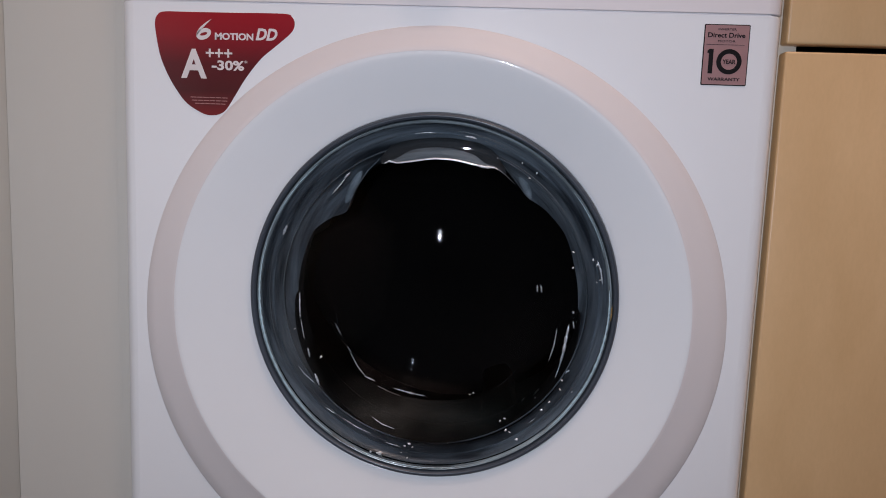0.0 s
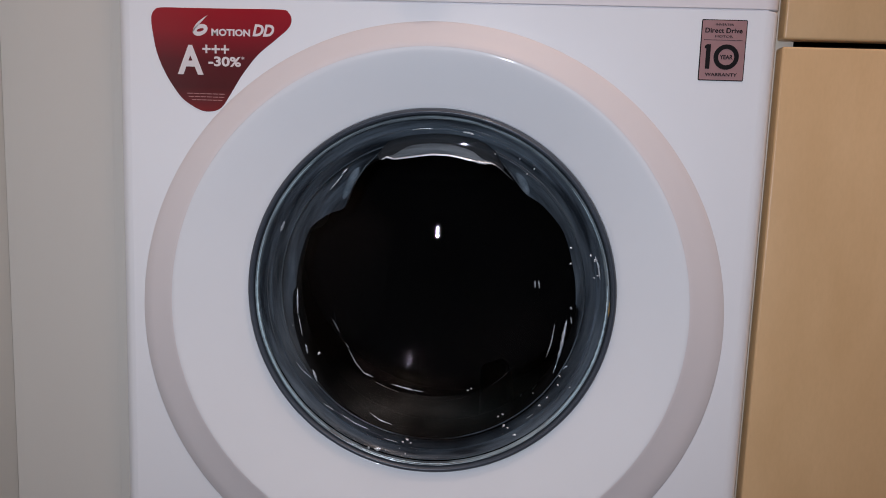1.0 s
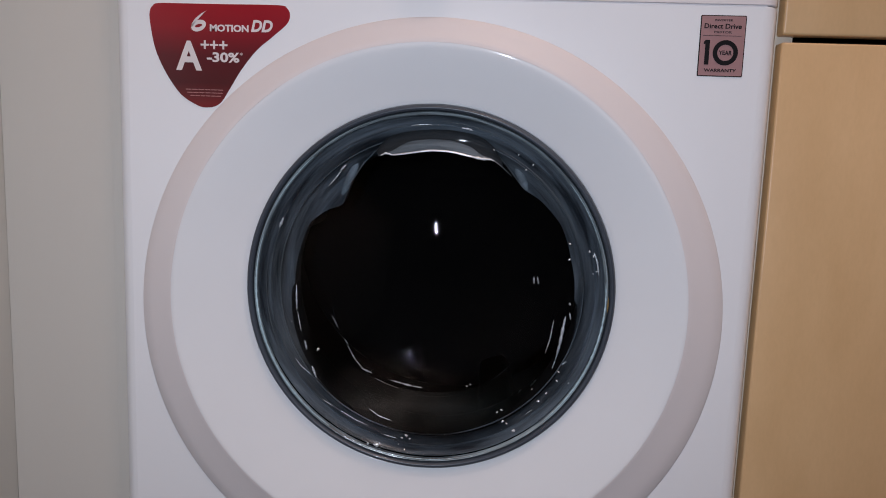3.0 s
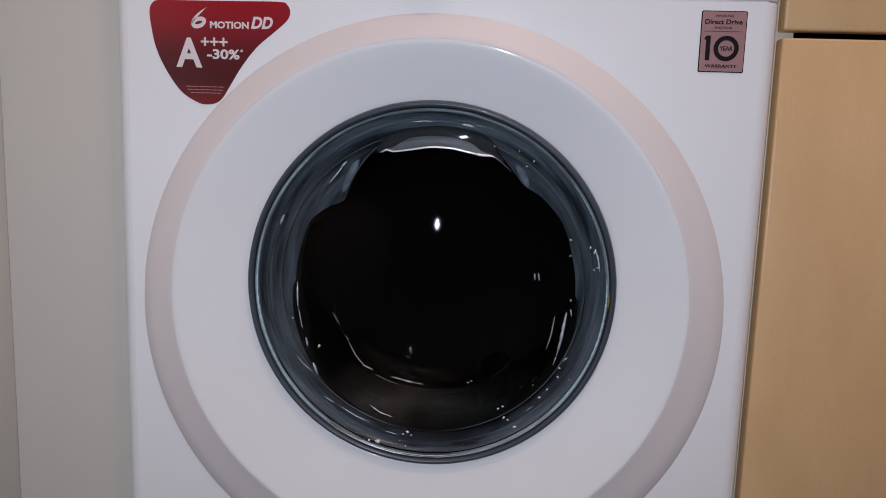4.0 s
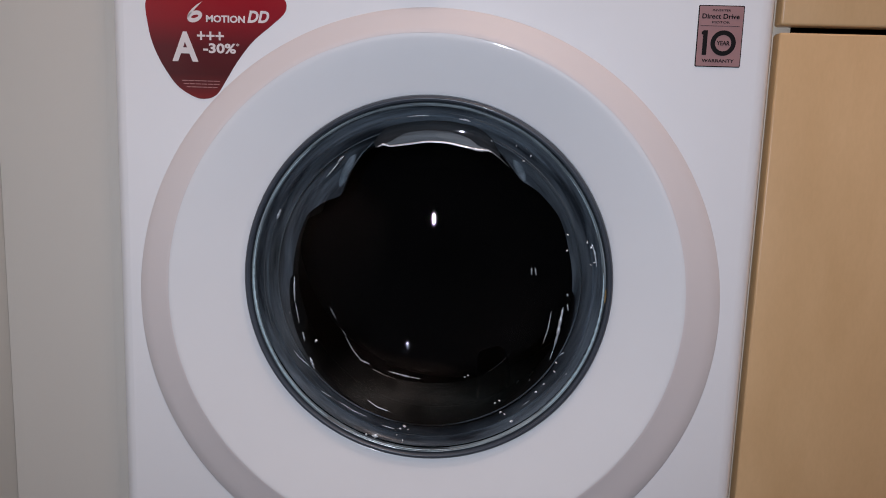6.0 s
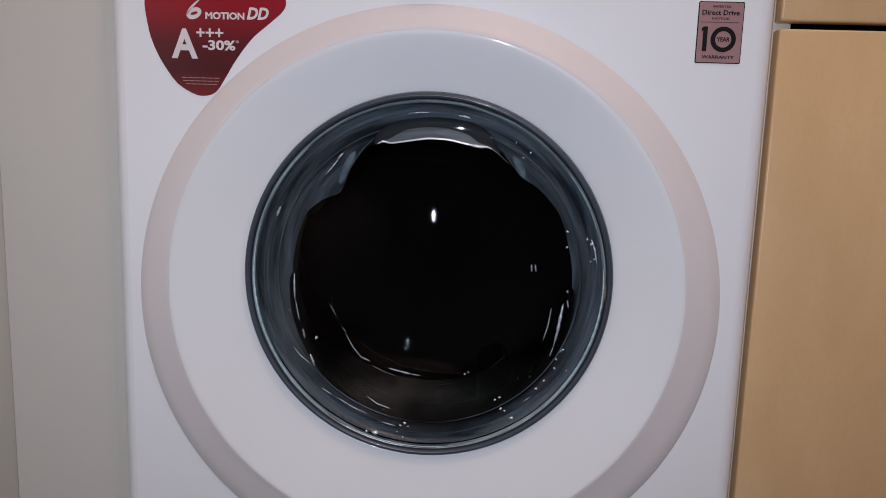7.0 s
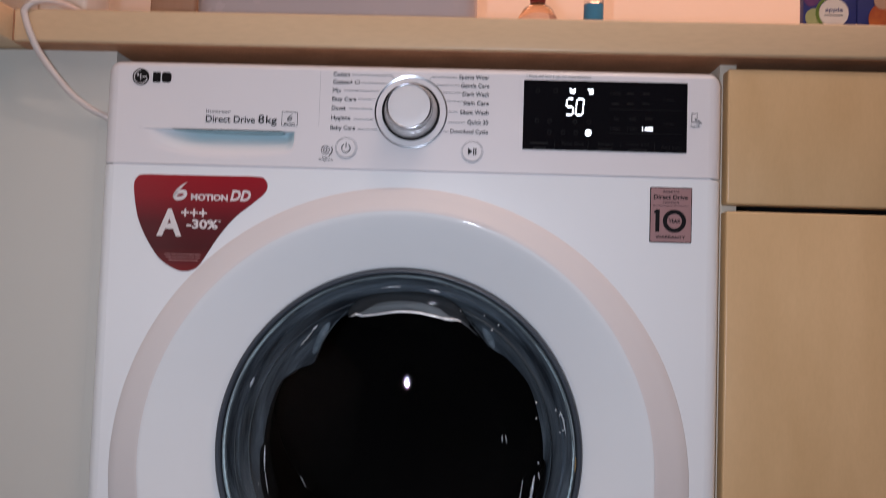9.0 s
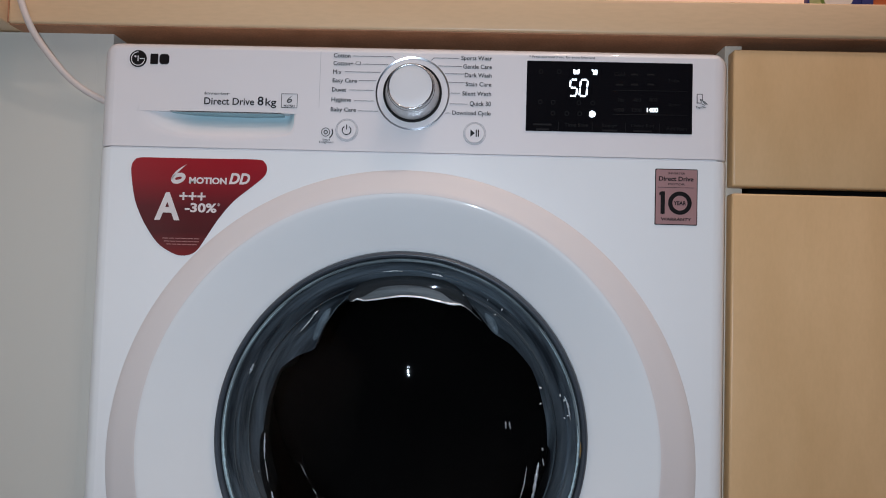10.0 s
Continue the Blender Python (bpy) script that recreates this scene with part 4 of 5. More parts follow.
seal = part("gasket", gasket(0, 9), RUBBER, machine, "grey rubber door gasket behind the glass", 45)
# The sleeve's rubber is coloured near black to paint the shade inside.
part("throat", gasket(8, 11), THROAT, seal, "inner sleeve of the gasket, its shade put into the colour", 45)
# Steel of drum and paddles is near black, standing in for the unlit inside.
drum = part("drum", loft([(0.0, 0.4690, 0.152, 0.121), (*GLASS_C, 0.20, 0.125), (*GLASS_C, 0.235, 0.14), (*GLASS_C, 0.240, 0.16), (*GLASS_C, 0.240, 0.46), (*GLASS_C, 0.22, 0.475), (*GLASS_C, 0.05, 0.485)], 96, True), STEEL, machine, "perforated steel drum, its inner darkness put into the colour", 40)
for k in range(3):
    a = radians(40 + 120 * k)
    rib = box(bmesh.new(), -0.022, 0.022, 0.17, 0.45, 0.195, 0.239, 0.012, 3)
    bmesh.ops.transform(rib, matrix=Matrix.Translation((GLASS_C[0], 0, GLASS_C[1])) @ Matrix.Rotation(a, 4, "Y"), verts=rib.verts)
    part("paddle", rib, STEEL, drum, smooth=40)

# detergent drawer: joint line and grip
part("drawer_joint", box(bmesh.new(), -0.0866, -0.0861, -0.0001, 0.004, 0.7886, 0.8425), SOFT_LINE, fascia)
def scoop_tint():
    """Thin layer with the scoop's painted shade, which follows its floor."""
    bm = bmesh.new()
    rows = []
    for k in range(25):
        z = 0.7560 + 0.0262 * k / 24
        deep = [(x, panel_depth(x, z)) for x in np.linspace(-0.2560, -0.1085, 70)]
        rows.append([bm.verts.new((x, d + 0.0004 - 0.0008 * min(d / 0.0014, 1.0), z)) for x, d in deep])
    bridge(bm, rows, False)
    bmesh.ops.recalc_face_normals(bm, faces=bm.faces)
    return bm


part("scoop_shade_layer", scoop_tint(), SCOOP_SHADE, fascia, "thin layer carrying the painted teal shade of the scoop", 60)
grip = [(-0.2290, 0.7823), (-0.1212, 0.7823), (-0.1205, 0.7810), (-0.1240, 0.7801), (-0.1500, 0.7794), (-0.1830, 0.7797), (-0.2100, 0.7807), (-0.2270, 0.7816)]
part("drawer_grip", prism(grip, 0.0030, 0.013), TEAL, fascia, "teal-grey slot under the drawer lip")

# Dark bar paints the shadow line along the top of the slot.
bar("grip_painted_shadow", -0.2288, 0.7826, -0.1212, 0.7826, 0.0007, DARK_GAP, fascia, 0.0002)

# dial
dial = part("dial", loft([(0.002, 0.8042, 0.0256, 0.0), (0.002, 0.8042, 0.0256, -0.0030), (0.002, 0.8044, 0.0250, -0.0060), (0.002, 0.8044, 0.0213, -0.0222), (0.002, 0.8044, 0.0210, -0.0238), (0.002, 0.8044, 0.0206, -0.0246), (0.002, 0.8044, 0.0200, -0.0248)], 72), SKIRT, machine, "brushed silver dial skirt", 50)
part("dial_cap", loft([(0.002, 0.8044, 0.0200, -0.0240), (0.002, 0.8044, 0.0198, -0.0245), (0.002, 0.8044, 0.0194, -0.0246), (0.002, 0.8044, 0.0100, -0.0245), (0.002, 0.8044, 0.0004, -0.0245)], 72, True), KNOB_CAP, dial, "brushed silver dial cap", 50)
part("cap_edge", loft([(0.002, 0.8044, 0.0203 + 0.0009 * math.cos(a), -0.0246 - 0.0009 * math.sin(a)) for a in [2 * math.pi * k / 12 for k in range(13)]], 72), RING_CHROME, dial, "chrome edge of the cap", 60)
part("skirt_groove", circle_ring(0.002, 0.8044, 0.0220, 0.0208, -0.0205, -0.0196, 72), DARK_CHROME, dial, "dark groove under the cap")
part("dial_trench", circle_ring(0.002, 0.8041, 0.0277, 0.0250, -0.0032, 0.0008, 72), DARK_INK, dial)
part("dial_ring", loft([(0.002, 0.8040, 0.0350, 0.0004), (0.002, 0.8040, 0.0350, -0.0013), (0.002, 0.8040, 0.0349, -0.0015), (0.002, 0.8040, 0.0334, -0.00105), (0.002, 0.8040, 0.0334, 0.0004)], 96), RING_CHROME, dial, "thin bevelled chrome ring round the dial", 15)
part("dial_plate", circle_ring(0.002, 0.8040, 0.0335, 0.0275, -0.0004, 0.0006, 72), WHITE_PLASTIC, dial)

PROGRAMS = [("Cotton", -0.0740, -0.0580, 0.8390), ("Cotton+", -0.0740, -0.0550, 0.8315), ("Mix", -0.0740, -0.0660, 0.8232), ("Easy Care", -0.0742, -0.0510, 0.8150), ("Duvet", -0.0744, -0.0610, 0.8062), ("Hygiene", -0.0746, -0.0560, 0.7968), ("Baby Care", -0.0750, -0.0510, 0.7872),
            ("Sports Wear", 0.0470, 0.0760, 0.8388), ("Gentle Care", 0.0490, 0.0760, 0.8307), ("Dark Wash", 0.0507, 0.0760, 0.8225), ("Stain Care", 0.0517, 0.0760, 0.8140), ("Silent Wash", 0.0488, 0.0760, 0.8050), ("Quick 30", 0.0560, 0.0760, 0.7957), ("Download Cycle", 0.0400, 0.0760, 0.7865)]
for words, x0, x1, z in PROGRAMS:
    tail = 0.0011 if any(c in words for c in "ypgQ") else 0.0
    lettering("program_name", words, x0, x1, z - 0.0020 - tail, z + 0.0021, INK, fascia, bold=0.0 if words == "Mix" else 0.011)
LEADERS = [(-0.0560, 0.8388, -0.0180, 0.8388), (-0.0180, 0.8388, -0.0150, 0.8360), (-0.0470, 0.8312, -0.0220, 0.8312), (-0.0630, 0.8236, -0.0290, 0.8236), (-0.0490, 0.8155, -0.0330, 0.8155), (-0.0580, 0.8062, -0.0350, 0.8062), (-0.0530, 0.7960, -0.0340, 0.7960), (-0.0490, 0.7864, -0.0300, 0.7864)]
LEADERS += [(0.0450, 0.8384, 0.0210, 0.8384), (0.0210, 0.8384, 0.0188, 0.8360), (0.0480, 0.8308, 0.0255, 0.8308), (0.0500, 0.8236, 0.0320, 0.8236), (0.0510, 0.8155, 0.0358, 0.8155), (0.0470, 0.8052, 0.0378, 0.8052), (0.0540, 0.7950, 0.0372, 0.7950), (0.0382, 0.7862, 0.0335, 0.7862)]
for x0, z0, x1, z1 in LEADERS:
    bar("leader_line", x0, z0, x1, z1, 0.00032, INK, fascia)
part("eco_mark", prism([(-0.0533, 0.8318), (-0.0520, 0.8334), (-0.0482, 0.8334), (-0.0482, 0.8302), (-0.0520, 0.8302)], -0.0006, -0.0002), INK, fascia)
part("eco_mark_window", prism([(-0.0526, 0.8318), (-0.0517, 0.8330), (-0.0486, 0.8330), (-0.0486, 0.8306), (-0.0517, 0.8306)], -0.0008, -0.0004), WHITE_PLASTIC, fascia)


def push_button(cx, cz, name, label):
    b = part(name, loft([(cx, cz, 0.0092, 0.0006), (cx, cz, 0.0091, -0.0012), (cx, cz, 0.0086, -0.0018), (cx, cz, 0.0050, -0.0016), (cx, cz, 0.0005, -0.0015)], 56, True), WHITE_PLASTIC, machine, label, 50)
    part("button_ring", circle_ring(cx, cz, 0.01075, 0.0104, -0.0006, 0.0006, 56), PALE_LINE, b)
    part("button_groove", circle_ring(cx, cz, 0.0098, 0.0095, -0.0002, 0.0006, 56), PALE_LINE, b)
    return b


power = push_button(-0.0590, 0.7678, "power_button", "round white push button with a power mark")
part("power_mark", circle_ring(-0.0590, 0.7674, 0.0045, 0.0037, -0.0022, -0.0014, 40, 32, 328), INK, power)
bar("power_stroke", -0.0590, 0.7680, -0.0590, 0.7728, 0.0008, INK, power, -0.0018)
play = push_button(0.0614, 0.7672, "start_button", "round white push button with a start and pause mark")
part("start_mark", prism([(0.0575, 0.7708), (0.0575, 0.7638), (0.0616, 0.7673)], -0.0021, -0.0014), INK, play)
for x in (0.0630, 0.0650):
    bar("pause_mark", x, 0.7639, x, 0.7707, 0.0011, INK, play, -0.0018)
part("service_mark", circle_ring(-0.0790, 0.7655, 0.0042, 0.0036, -0.0006, -0.0002, 32), INK, fascia)
part("service_mark", circle_ring(-0.0790, 0.7655, 0.0020, 0.0012, -0.0006, -0.0002, 24), INK, fascia)
part("service_mark", circle_ring(-0.0785, 0.7655, 0.0066, 0.0056, -0.0006, -0.0002, 24, 60, 150), INK, fascia)
lettering("service_caption", "Smart", -0.0818, -0.0745, 0.7573, 0.7592, INK, fascia)
lettering("service_caption", "Diagnosis", -0.0848, -0.0712, 0.7546, 0.7570, INK, fascia)

# maker's mark as plain shapes, and the words on the drawer
part("maker_disc", disc(-0.2618, 0.8322, 0.0082, -0.0007, -0.0002), DARK_INK, fascia, "round black maker's mark")
part("maker_disc_arc", circle_ring(-0.2618, 0.8322, 0.0068, 0.0061, -0.0010, -0.0005, 40, 100, 360), WHITE_PLASTIC, fascia)
part("maker_disc_dot", disc(-0.2645, 0.8343, 0.0010, -0.0010, -0.0005, 16), WHITE_PLASTIC, fascia)
bar("maker_disc_bar", -0.2618, 0.8296, -0.2618, 0.8350, 0.0008, WHITE_PLASTIC, fascia, -0.0008)
bar("maker_disc_bar", -0.2602, 0.8322, -0.2554, 0.8322, 0.0008, WHITE_PLASTIC, fascia, -0.0008)
part("maker_bar", prism(rect_loop(-0.2500, -0.2425, 0.8272, 0.8372, (0.0008,) * 4, 4), -0.0006, -0.0002), DARK_INK, fascia)
part("maker_bar", prism(rect_loop(-0.2412, -0.2318, 0.8272, 0.8372, (0.0030,) * 4, 6), -0.0006, -0.0002), DARK_INK, fascia)
lettering("drawer_words", "Inverter", -0.1960, -0.1720, 0.7989, 0.8016, INK, fascia, split=True)
lettering("drawer_words", "Direct Drive", -0.1962, -0.1482, 0.7894, 0.7962, INK, fascia, bold=0.01, split=True)
lettering("drawer_words", "8", -0.1450, -0.1393, 0.7894, 0.7980, INK, fascia, bold=0.01, split=True)
lettering("drawer_words", "kg", -0.1375, -0.1270, 0.7872, 0.7966, INK, fascia, bold=0.01, split=True)
for a in ((-0.1222, 0.8012, -0.1072, 0.8012), (-0.1222, 0.7880, -0.1072, 0.7880), (-0.1222, 0.7880, -0.1222, 0.8012), (-0.1072, 0.7880, -0.1072, 0.8012)):
    bar("badge_frame", *a, 0.0004, INK, fascia)


def swoosh_six(cx, cz, h, mat, parent, y):
    """A slanted brush-like figure 6 from two crescents."""
    pts = []
    for i in range(13):
        t = i / 12
        pts.append((cx + h * (0.42 - 0.78 * math.sin(t * 1.6)), cz + h * (0.5 - 0.86 * t ** 1.15)))
    for i in range(13):
        t = 1 - i / 12
        pts.append((cx + h * (0.42 - 0.78 * math.sin(t * 1.6) + 0.22 * math.sin(t * 3.0)), cz + h * (0.5 - 0.80 * t ** 1.3)))
    part("figure_stroke", prism(pts, y - 0.0003, y), mat, parent)
    loop = circle_ring(0, 0, 0.34 * h, 0.17 * h, y - 0.0003, y, 32)
    for v in loop.verts:
        r = math.hypot(v.co.x, v.co.z)
        squash = 0.80 if r > 0.25 * h else 0.45
        v.co.x, v.co.z = cx + 0.02 * h + v.co.x * 1.08, cz - 0.22 * h + v.co.z * squash + v.co.x * 0.25
    part("figure_loop", loop, mat, parent)


swoosh_six(-0.1147, 0.7960, 0.0070, BADGE_GREY, fascia, -0.0003)
lettering("badge_caption", "MOTION", -0.1198, -0.1096, 0.7889, 0.7907, INK, fascia, bold=0.02)
lettering("panel_note", "* Press and hold 3 sec. for extra functions", 0.1110, 0.1722, 0.8405, 0.8426, INK, fascia)

# display
display = part("display", prism(rect_loop(0.1090, 0.2630, 0.7710, 0.8375, (0.0006,) * 4, 4), -0.0008, 0.001), BLACK_GLASS, machine, "black glass display with lit white figures")
SEGMENTS = {"a": (0.12, 1.0, 0.88, 1.0), "b": (1.0, 0.93, 1.0, 0.55), "c": (1.0, 0.45, 1.0, 0.07), "d": (0.12, 0.0, 0.88, 0.0), "e": (0.0, 0.45, 0.0, 0.07), "f": (0.0, 0.93, 0.0, 0.55), "g": (0.14, 0.5, 0.86, 0.5)}


def lit_digit(segments, x, z, w, h):
    for s in segments:
        u0, v0, u1, v1 = SEGMENTS[s]
        lean = 0.0012
        a = (x + u0 * w + v0 * lean, z + v0 * h, x + u1 * w + v1 * lean, z + v1 * h)
        bar("lit_segment", *a, 0.0015, LED, display, -0.0011)


lit_digit("afgcd", 0.1488, 0.8048, 0.0066, 0.0154)
lit_digit("abcdef", 0.1582, 0.8048, 0.0066, 0.0154)
lettering("lit_figures", "1400", 0.2212, 0.2312, 0.7908, 0.7950, LED, display, -0.0009, 0.0)
part("lit_icon", disc(0.1706, 0.7880, 0.0031, -0.0012, -0.0009, 24), LED, display)
part("lit_icon_cut", prism([(0.1696, 0.7893), (0.1701, 0.7895), (0.1708, 0.7882), (0.1722, 0.7874), (0.1720, 0.7869), (0.1704, 0.7878)], -0.0015, -0.0012), BLACK_GLASS, display)
part("lit_icon", prism([(0.1522, 0.8301), (0.1530, 0.8301), (0.1550, 0.8285), (0.1572, 0.8301), (0.1581, 0.8301), (0.1578, 0.8262), (0.1570, 0.8254), (0.1533, 0.8254), (0.1526, 0.8262)], -0.0012, -0.0009), LED, display)
part("lit_icon_gap", prism([(0.1538, 0.8278), (0.1552, 0.8269), (0.1566, 0.8278), (0.1563, 0.8273), (0.1552, 0.8264), (0.1541, 0.8273)], -0.0015, -0.0012), BLACK_GLASS, display)
part("lit_icon", prism([(0.1690, 0.8299), (0.1712, 0.8299), (0.1716, 0.8286), (0.1722, 0.8299), (0.1746, 0.8298), (0.1746, 0.8252), (0.1708, 0.8252), (0.1708, 0.8282), (0.1702, 0.8282)], -0.0012, -0.0009), LED, display)
for words, x0, x1, z in (("Temp.", 0.2400, 0.2512, 0.8210), ("Spin", 0.2410, 0.2510, 0.7980), ("Time Save", 0.1450, 0.1670, 0.7775), ("Rinse+", 0.1800, 0.1940, 0.7776), ("Delay End", 0.2070, 0.2280, 0.7778), ("Add Item", 0.2392, 0.2582, 0.7760), ("400", 0.2085, 0.2155, 0.8022), ("800", 0.2235, 0.2305, 0.8026), ("1000", 0.1915, 0.2000, 0.7925), ("1200", 0.2075, 0.2160, 0.7926), ("No", 0.1945, 0.1995, 0.8020), ("Cold", 0.1905, 0.2000, 0.8262)):
    lettering("unlit_words", words, x0, x1, z - 0.0017, z + 0.0017, FAINT, display, -0.0009)
for x0, x1, z in ((0.116, 0.133, 0.7772), (0.206, 0.2125, 0.8262), (0.221, 0.2275, 0.8264), (0.192, 0.199, 0.8163), (0.206, 0.2125, 0.8166), (0.221, 0.2275, 0.8170), (0.119, 0.131, 0.7726), (0.180, 0.194, 0.7728), (0.209, 0.226, 0.7728)):
    bar("unlit_caption", x0, z, x1, z, 0.0016, FAINT, display, -0.0009)
for a in ((0.190, 0.8110, 0.258, 0.8112), (0.190, 0.7882, 0.258, 0.7888), (0.1394, 0.7718, 0.1394, 0.7800), (0.1708, 0.7718, 0.1708, 0.7800), (0.2016, 0.7718, 0.2016, 0.7800), (0.2330, 0.7718, 0.2330, 0.7800)):
    bar("unlit_divider", *a, 0.0004, FAINT, display, -0.0009)
for x, z in ((0.122, 0.8272), (0.139, 0.8276), (0.122, 0.7985), (0.134, 0.7984), (0.158, 0.7984), (0.171, 0.7984), (0.134, 0.7880), (0.147, 0.7880), (0.159, 0.7880)):
    part("unlit_icon", circle_ring(x, z, 0.0021, 0.0016, -0.0011, -0.0009, 16), FAINT, display)
part("tag_mark", prism([(0.2672, 0.8092), (0.2726, 0.8092), (0.2726, 0.8004), (0.2672, 0.8004)], -0.0006, -0.0001), INK, fascia)
part("tag_mark_window", prism([(0.2678, 0.8086), (0.2720, 0.8086), (0.2720, 0.8010), (0.2678, 0.8010)], -0.0008, -0.0004), WHITE_PLASTIC, fascia)
part("tag_mark_pointer", prism([(0.2700, 0.8038), (0.2705, 0.8042), (0.2724, 0.8024), (0.2740, 0.8020), (0.2756, 0.7998), (0.2742, 0.7986), (0.2716, 0.8000), (0.2714, 0.8014)], -0.0010, -0.0006), WHITE_PLASTIC, fascia)
for a in ((0.2701, 0.8040, 0.2716, 0.8012), (0.2705, 0.8042, 0.2724, 0.8024), (0.2724, 0.8024, 0.2740, 0.8020), (0.2740, 0.8020, 0.2768, 0.7992), (0.2714, 0.8000, 0.2744, 0.7984), (0.2728, 0.8018, 0.2752, 0.7992)):
    bar("tag_mark_line", *a, 0.0005, INK, fascia, -0.0011)
lettering("tag_caption", "Tag On", 0.2662, 0.2752, 0.7951, 0.7976, INK, fascia)


# stickers on the front
def smooth_outline(points, steps=6):
    pts = [Vector(p) for p in points]
    out = []
    for i in range(len(pts)):
        p0, p1, p2, p3 = pts[i - 1], pts[i], pts[(i + 1) % len(pts)], pts[(i + 2) % len(pts)]
        for k in range(steps):
            t = k / steps
            q = 0.5 * (2 * p1 + (p2 - p0) * t + (2 * p0 - 5 * p1 + 4 * p2 - p3) * t * t + (3 * p1 - p0 - 3 * p2 + p3) * t ** 3)
            out.append((q.x, q.y))
    return out


SHAPE = [(-0.2540, 0.7372), (-0.2300, 0.7374), (-0.1900, 0.7376), (-0.1440, 0.7378), (-0.1360, 0.7352), (-0.1333, 0.7290), (-0.1362, 0.7215), (-0.1480, 0.7110), (-0.1640, 0.6975), (-0.1780, 0.6800), (-0.1880, 0.6640), (-0.1960, 0.6515), (-0.2020, 0.6468),
         (-0.2090, 0.6452), (-0.2170, 0.6460), (-0.2290, 0.6520), (-0.2380, 0.6600), (-0.2495, 0.6770), (-0.2580, 0.6960), (-0.2622, 0.7160), (-0.2632, 0.7280), (-0.2605, 0.7345)]
sticker = part("energy_sticker", prism(smooth_outline(SHAPE), -0.0005, 0.0003), RED_STICKER, machine, "dark red shield-shaped energy sticker with white lettering")
swoosh_six(-0.2178, 0.7222, 0.0185, STICKER_INK, sticker, -0.0006)
lettering("sticker_words", "MOTION", -0.2070, -0.1712, 0.7133, 0.7196, STICKER_INK, sticker, -0.0006, 0.035, split=True)
lettering("sticker_words", "DD", -0.1690, -0.1490, 0.7137, 0.7243, STICKER_INK, sticker, -0.0006, 0.035, 0.25, split=True)
lettering("sticker_words", "A", -0.2388, -0.2146, 0.6782, 0.7046, STICKER_INK, sticker, -0.0006, 0.03, split=True)
for k in range(3):
    cx = -0.2118 + k * 0.0086
    bar("plus_sign", cx - 0.0038, 0.7014, cx + 0.0038, 0.7014, 0.0017, STICKER_INK, sticker, -0.0007)
    bar("plus_sign", cx, 0.6976, cx, 0.7052, 0.0017, STICKER_INK, sticker, -0.0008)
lettering("sticker_words", "-30%", -0.2100, -0.1797, 0.6861, 0.6950, STICKER_INK, sticker, -0.0006, 0.03, split=True)
lettering("sticker_words", "*", -0.1794, -0.1766, 0.6926, 0.6954, STICKER_INK, sticker, -0.0006, 0.0, split=True)
for x0, x1, z in ((-0.2300, -0.1942, 0.6612), (-0.2286, -0.1946, 0.6584), (-0.2258, -0.1966, 0.6556)):
    for k in range(6):
        w = (x1 - x0) / 6
        bar("small_print", x0 + k * w, z, x0 + (k + 0.86) * w, z, 0.0007, ROSE, sticker, -0.0007)

warranty = part("warranty_sticker", prism(rect_loop(0.2300, 0.2690, 0.6862, 0.7384, (0.0012,) * 4, 5), -0.0005, 0.0003), DARK_INK, machine, "rose-coloured warranty sticker with a dark border")
part("sticker_field", prism(rect_loop(0.2308, 0.2682, 0.6870, 0.7376, (0.0008,) * 4, 5), -0.0009, -0.0004), ROSE, warranty)
lettering("sticker_words", "INVERTER", 0.2418, 0.2572, 0.7332, 0.7350, DARK_INK, warranty, -0.0010, 0.0, split=True)
lettering("sticker_words", "Direct Drive", 0.2332, 0.2650, 0.7270, 0.7312, DARK_INK, warranty, -0.0010, 0.02, split=True)
lettering("sticker_words", "MOTOR", 0.2420, 0.2570, 0.7231, 0.7250, DARK_INK, warranty, -0.0010, 0.0, split=True)
bar("sticker_rule", 0.2325, 0.7210, 0.2655, 0.7210, 0.0003, DARK_INK, warranty, -0.0010)
part("sticker_figure", prism([(0.2338, 0.7158), (0.2356, 0.7172), (0.2390, 0.7172), (0.2390, 0.6962), (0.2352, 0.6962), (0.2352, 0.7136), (0.2338, 0.7136)], -0.0012, -0.0008), DARK_INK, warranty)
part("sticker_figure", circle_ring(0.2528, 0.7066, 0.0108, 0.0069, -0.0012, -0.0008, 48), DARK_INK, warranty)
lettering("sticker_words", "YEAR", 0.2472, 0.2584, 0.7047, 0.7085, DARK_INK, warranty, -0.0010, 0.02, split=True)
lettering("sticker_words", "WARRANTY", 0.2355, 0.2632, 0.6901, 0.6929, DARK_INK, warranty, -0.0010, 0.02, split=True)

# ---- things on and over the worktop ----
cable = thing("power_cable", "white round power cable hanging over the worktop edge", "cable")
part("sheath", tube([(-0.335, 0.16, TOP + 0.0036), (-0.345, 0.085, TOP + 0.0070), (-0.357, 0.034, 0.9130), (-0.3730, 0.0090, 0.9085), (-0.3826, 0.0030, 0.8982), (-0.3816, 0.0030, 0.8884), (-0.3743, 0.0035, 0.8697), (-0.3680, 0.0085, 0.8550), (-0.3555, 0.0135, 0.8368), (-0.3410, 0.0200, 0.8190), (-0.3240, 0.0230, 0.8060), (-0.3060, 0.0275, 0.7970), (-0.3010, 0.0310, 0.7955)], 0.0033), CABLE, cable, smooth=60)

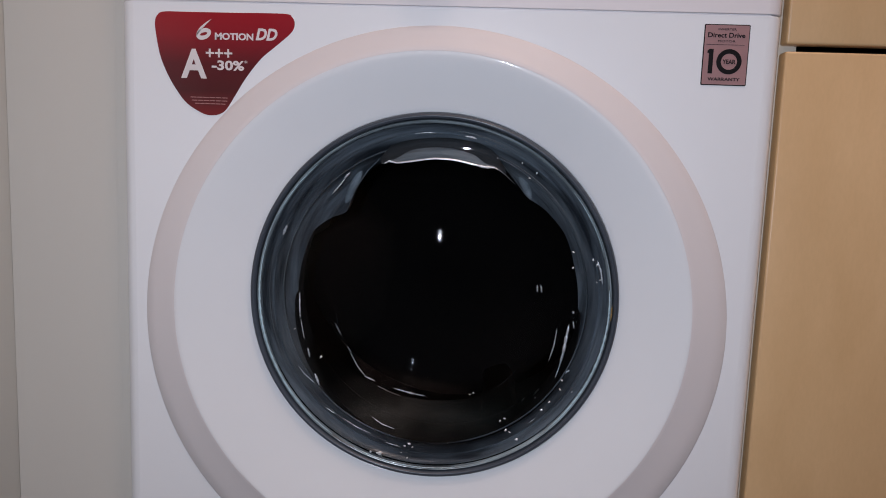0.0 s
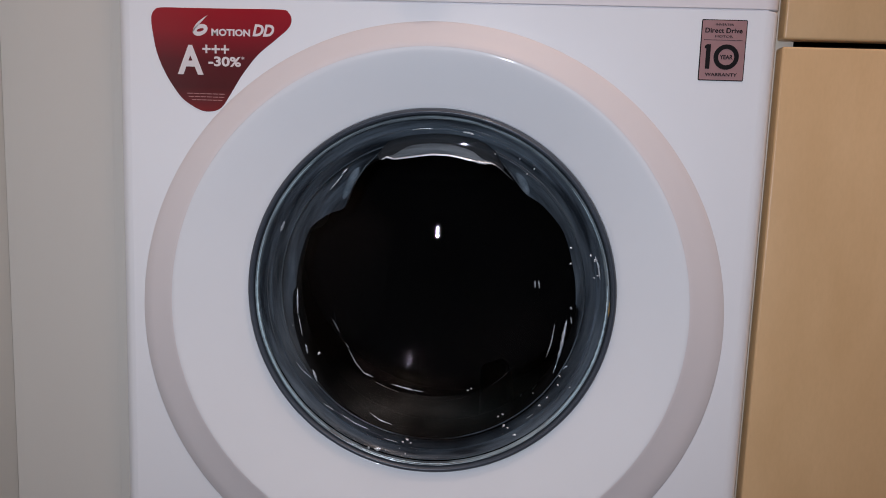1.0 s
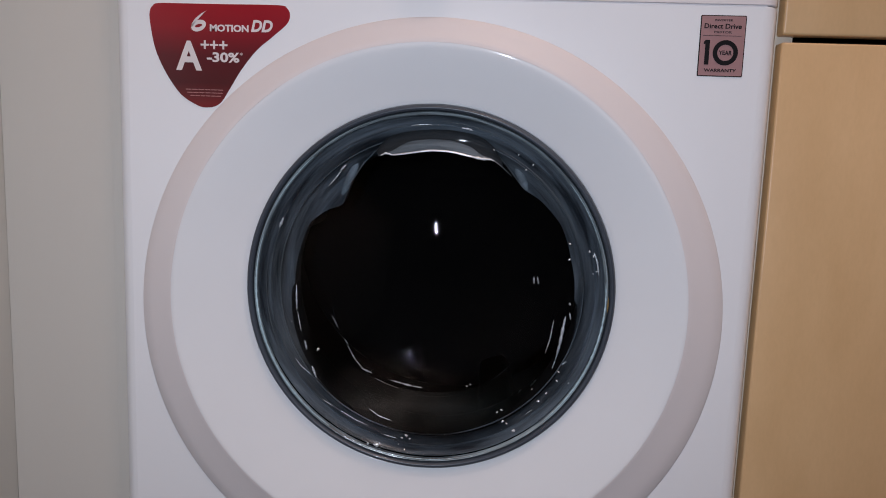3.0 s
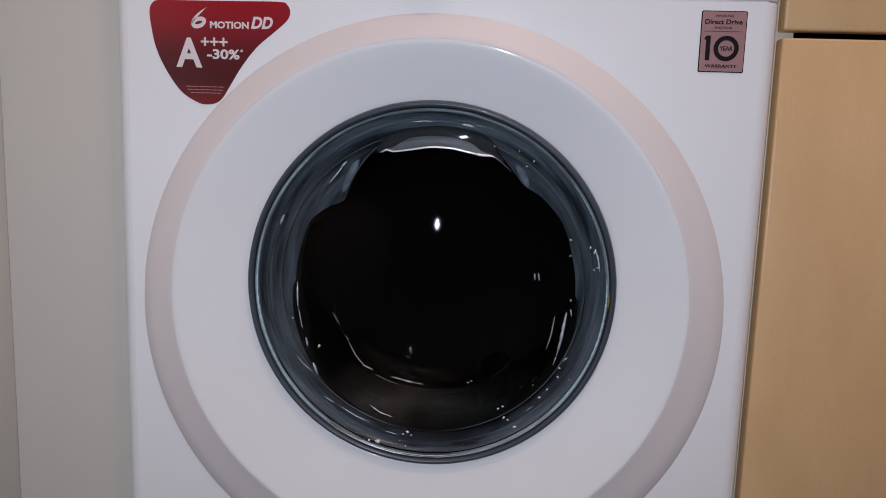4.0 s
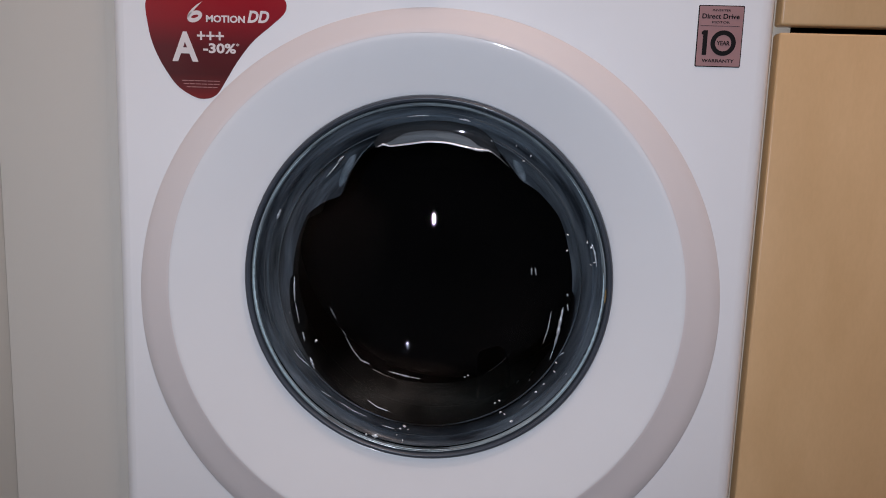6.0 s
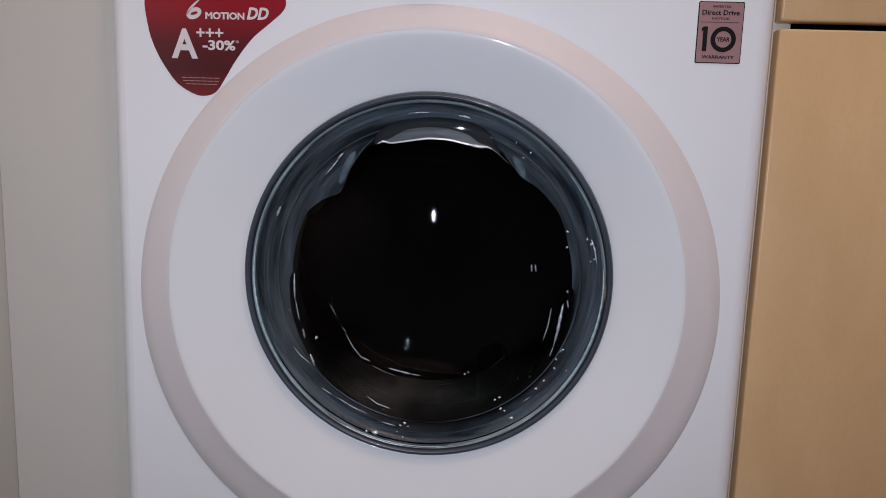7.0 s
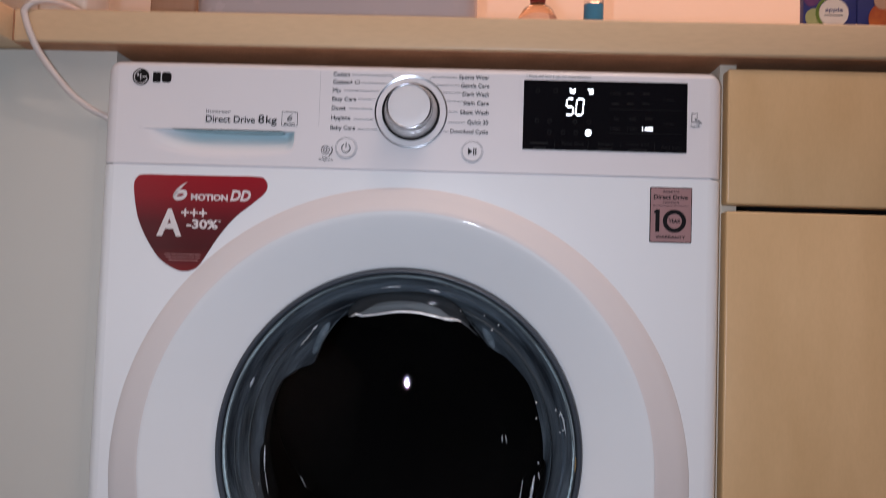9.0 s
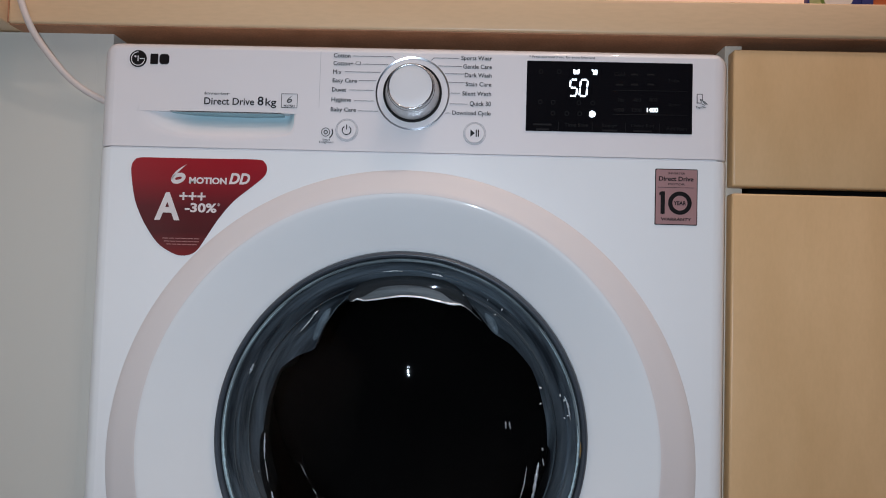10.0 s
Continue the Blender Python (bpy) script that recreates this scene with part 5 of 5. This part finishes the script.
bottle = thing("glass_bottle", "round pinkish glass bottle with a red stopper", "bottle")
part("body", turned([(0.020, TOP), (0.0245, TOP + 0.004), (0.0255, TOP + 0.030), (0.0240, TOP + 0.048), (0.0170, TOP + 0.060), (0.0085, TOP + 0.066), (0.0080, TOP + 0.085)], 40, 0.132, 0.15), BOTTLE, bottle, smooth=50)
part("stopper", turned([(0.0086, TOP + 0.068), (0.0090, TOP + 0.070), (0.0090, TOP + 0.094), (0.0070, TOP + 0.098)], 32, 0.132, 0.15), RED_CAP, bottle, smooth=40)
tonic = thing("blue_bottle", "slim clear bottle part filled with blue liquid", "bottle")
part("filled_body", turned([(0.0105, TOP), (0.0115, TOP + 0.003), (0.0115, TOP + 0.0665)], 32, 0.1965, 0.15), BLUE_LIQUID, tonic, smooth=40)
part("clear_neck", turned([(0.0115, TOP + 0.0670), (0.0115, TOP + 0.090), (0.0060, TOP + 0.098), (0.0055, TOP + 0.11)], 32, 0.1965, 0.15), CLEAR, tonic, smooth=40)


def carton(x0, x1, y, mat, label):
    c = thing("juice_carton", label, "carton", "cartons on the worktop")
    part("box", box(bmesh.new(), x0, x1, y, y + 0.010, TOP, TOP + 0.13, 0.001), mat, c, smooth=40)
    return c


apple = carton(0.4350, 0.4950, 0.15, BLUE_CARD, "dark blue carton with a white round apple label")
part("label_disc", disc(0.4690, 0.9640, 0.0165, 0.1490, 0.1502, 40), LABEL_WHITE, apple)
part("fruit_print", disc(0.4475, 0.9585, 0.0105, 0.1494, 0.1502, 32), PALE_GREEN, apple)
part("berry_print", disc(0.4440, 0.9800, 0.0085, 0.1495, 0.1502, 24), PLUM, apple)
part("leaf_print", circle_ring(0.4690, 0.9640, 0.0205, 0.0172, 0.1491, 0.1502, 32, 215, 340), GREEN, apple)
lettering("label_words", "apple", 0.4590, 0.4790, 0.9640, 0.9700, BLUE_CARD, apple, 0.1488)
bar("label_caption", 0.4580, 0.9612, 0.4790, 0.9612, 0.0007, INK, apple, 0.1488)
mango = carton(0.4956, 0.5556, 0.15, BLUE_CARD, "dark blue carton with an orange fruit print")
part("fruit_print", disc(0.5280, 0.9580, 0.0200, 0.1492, 0.1502, 32), ORANGE, mango)
part("leaf_print", disc(0.5240, 0.9790, 0.0100, 0.1490, 0.1502, 24), BOARD, mango)

bin_ = thing("bread_bin", "pale glossy enamel bread bin standing on the worktop", "bread bin")
part("body", box(bmesh.new(), -0.28, 0.062, 0.16, 0.42, TOP + 0.006, TOP + 0.20, 0.03, 5), BREAD_BIN, bin_, smooth=40)
part("lower_trim", box(bmesh.new(), -0.272, 0.054, 0.157, 0.40, TOP, TOP + 0.012, 0.002), CHROME, bin_, smooth=40)
part("foot", box(bmesh.new(), -0.275, -0.212, 0.146, 0.156, TOP, TOP + 0.0062, 0.0028, 3), BREAD_BIN, bin_, smooth=40)
board = thing("chopping_board", "dark brown wooden board leaning on the wall", "chopping board")
part("plank", box(bmesh.new(), -0.3926, -0.329, 0.30, 0.318, TOP, TOP + 0.28, 0.004, 3), BOARD, board, smooth=40)
tin = thing("white_canister", "plain white canister on the worktop", "canister")
part("body", box(bmesh.new(), -0.462, -0.402, 0.15, 0.21, TOP, TOP + 0.13, 0.006, 3), LABEL_WHITE, tin, smooth=40)
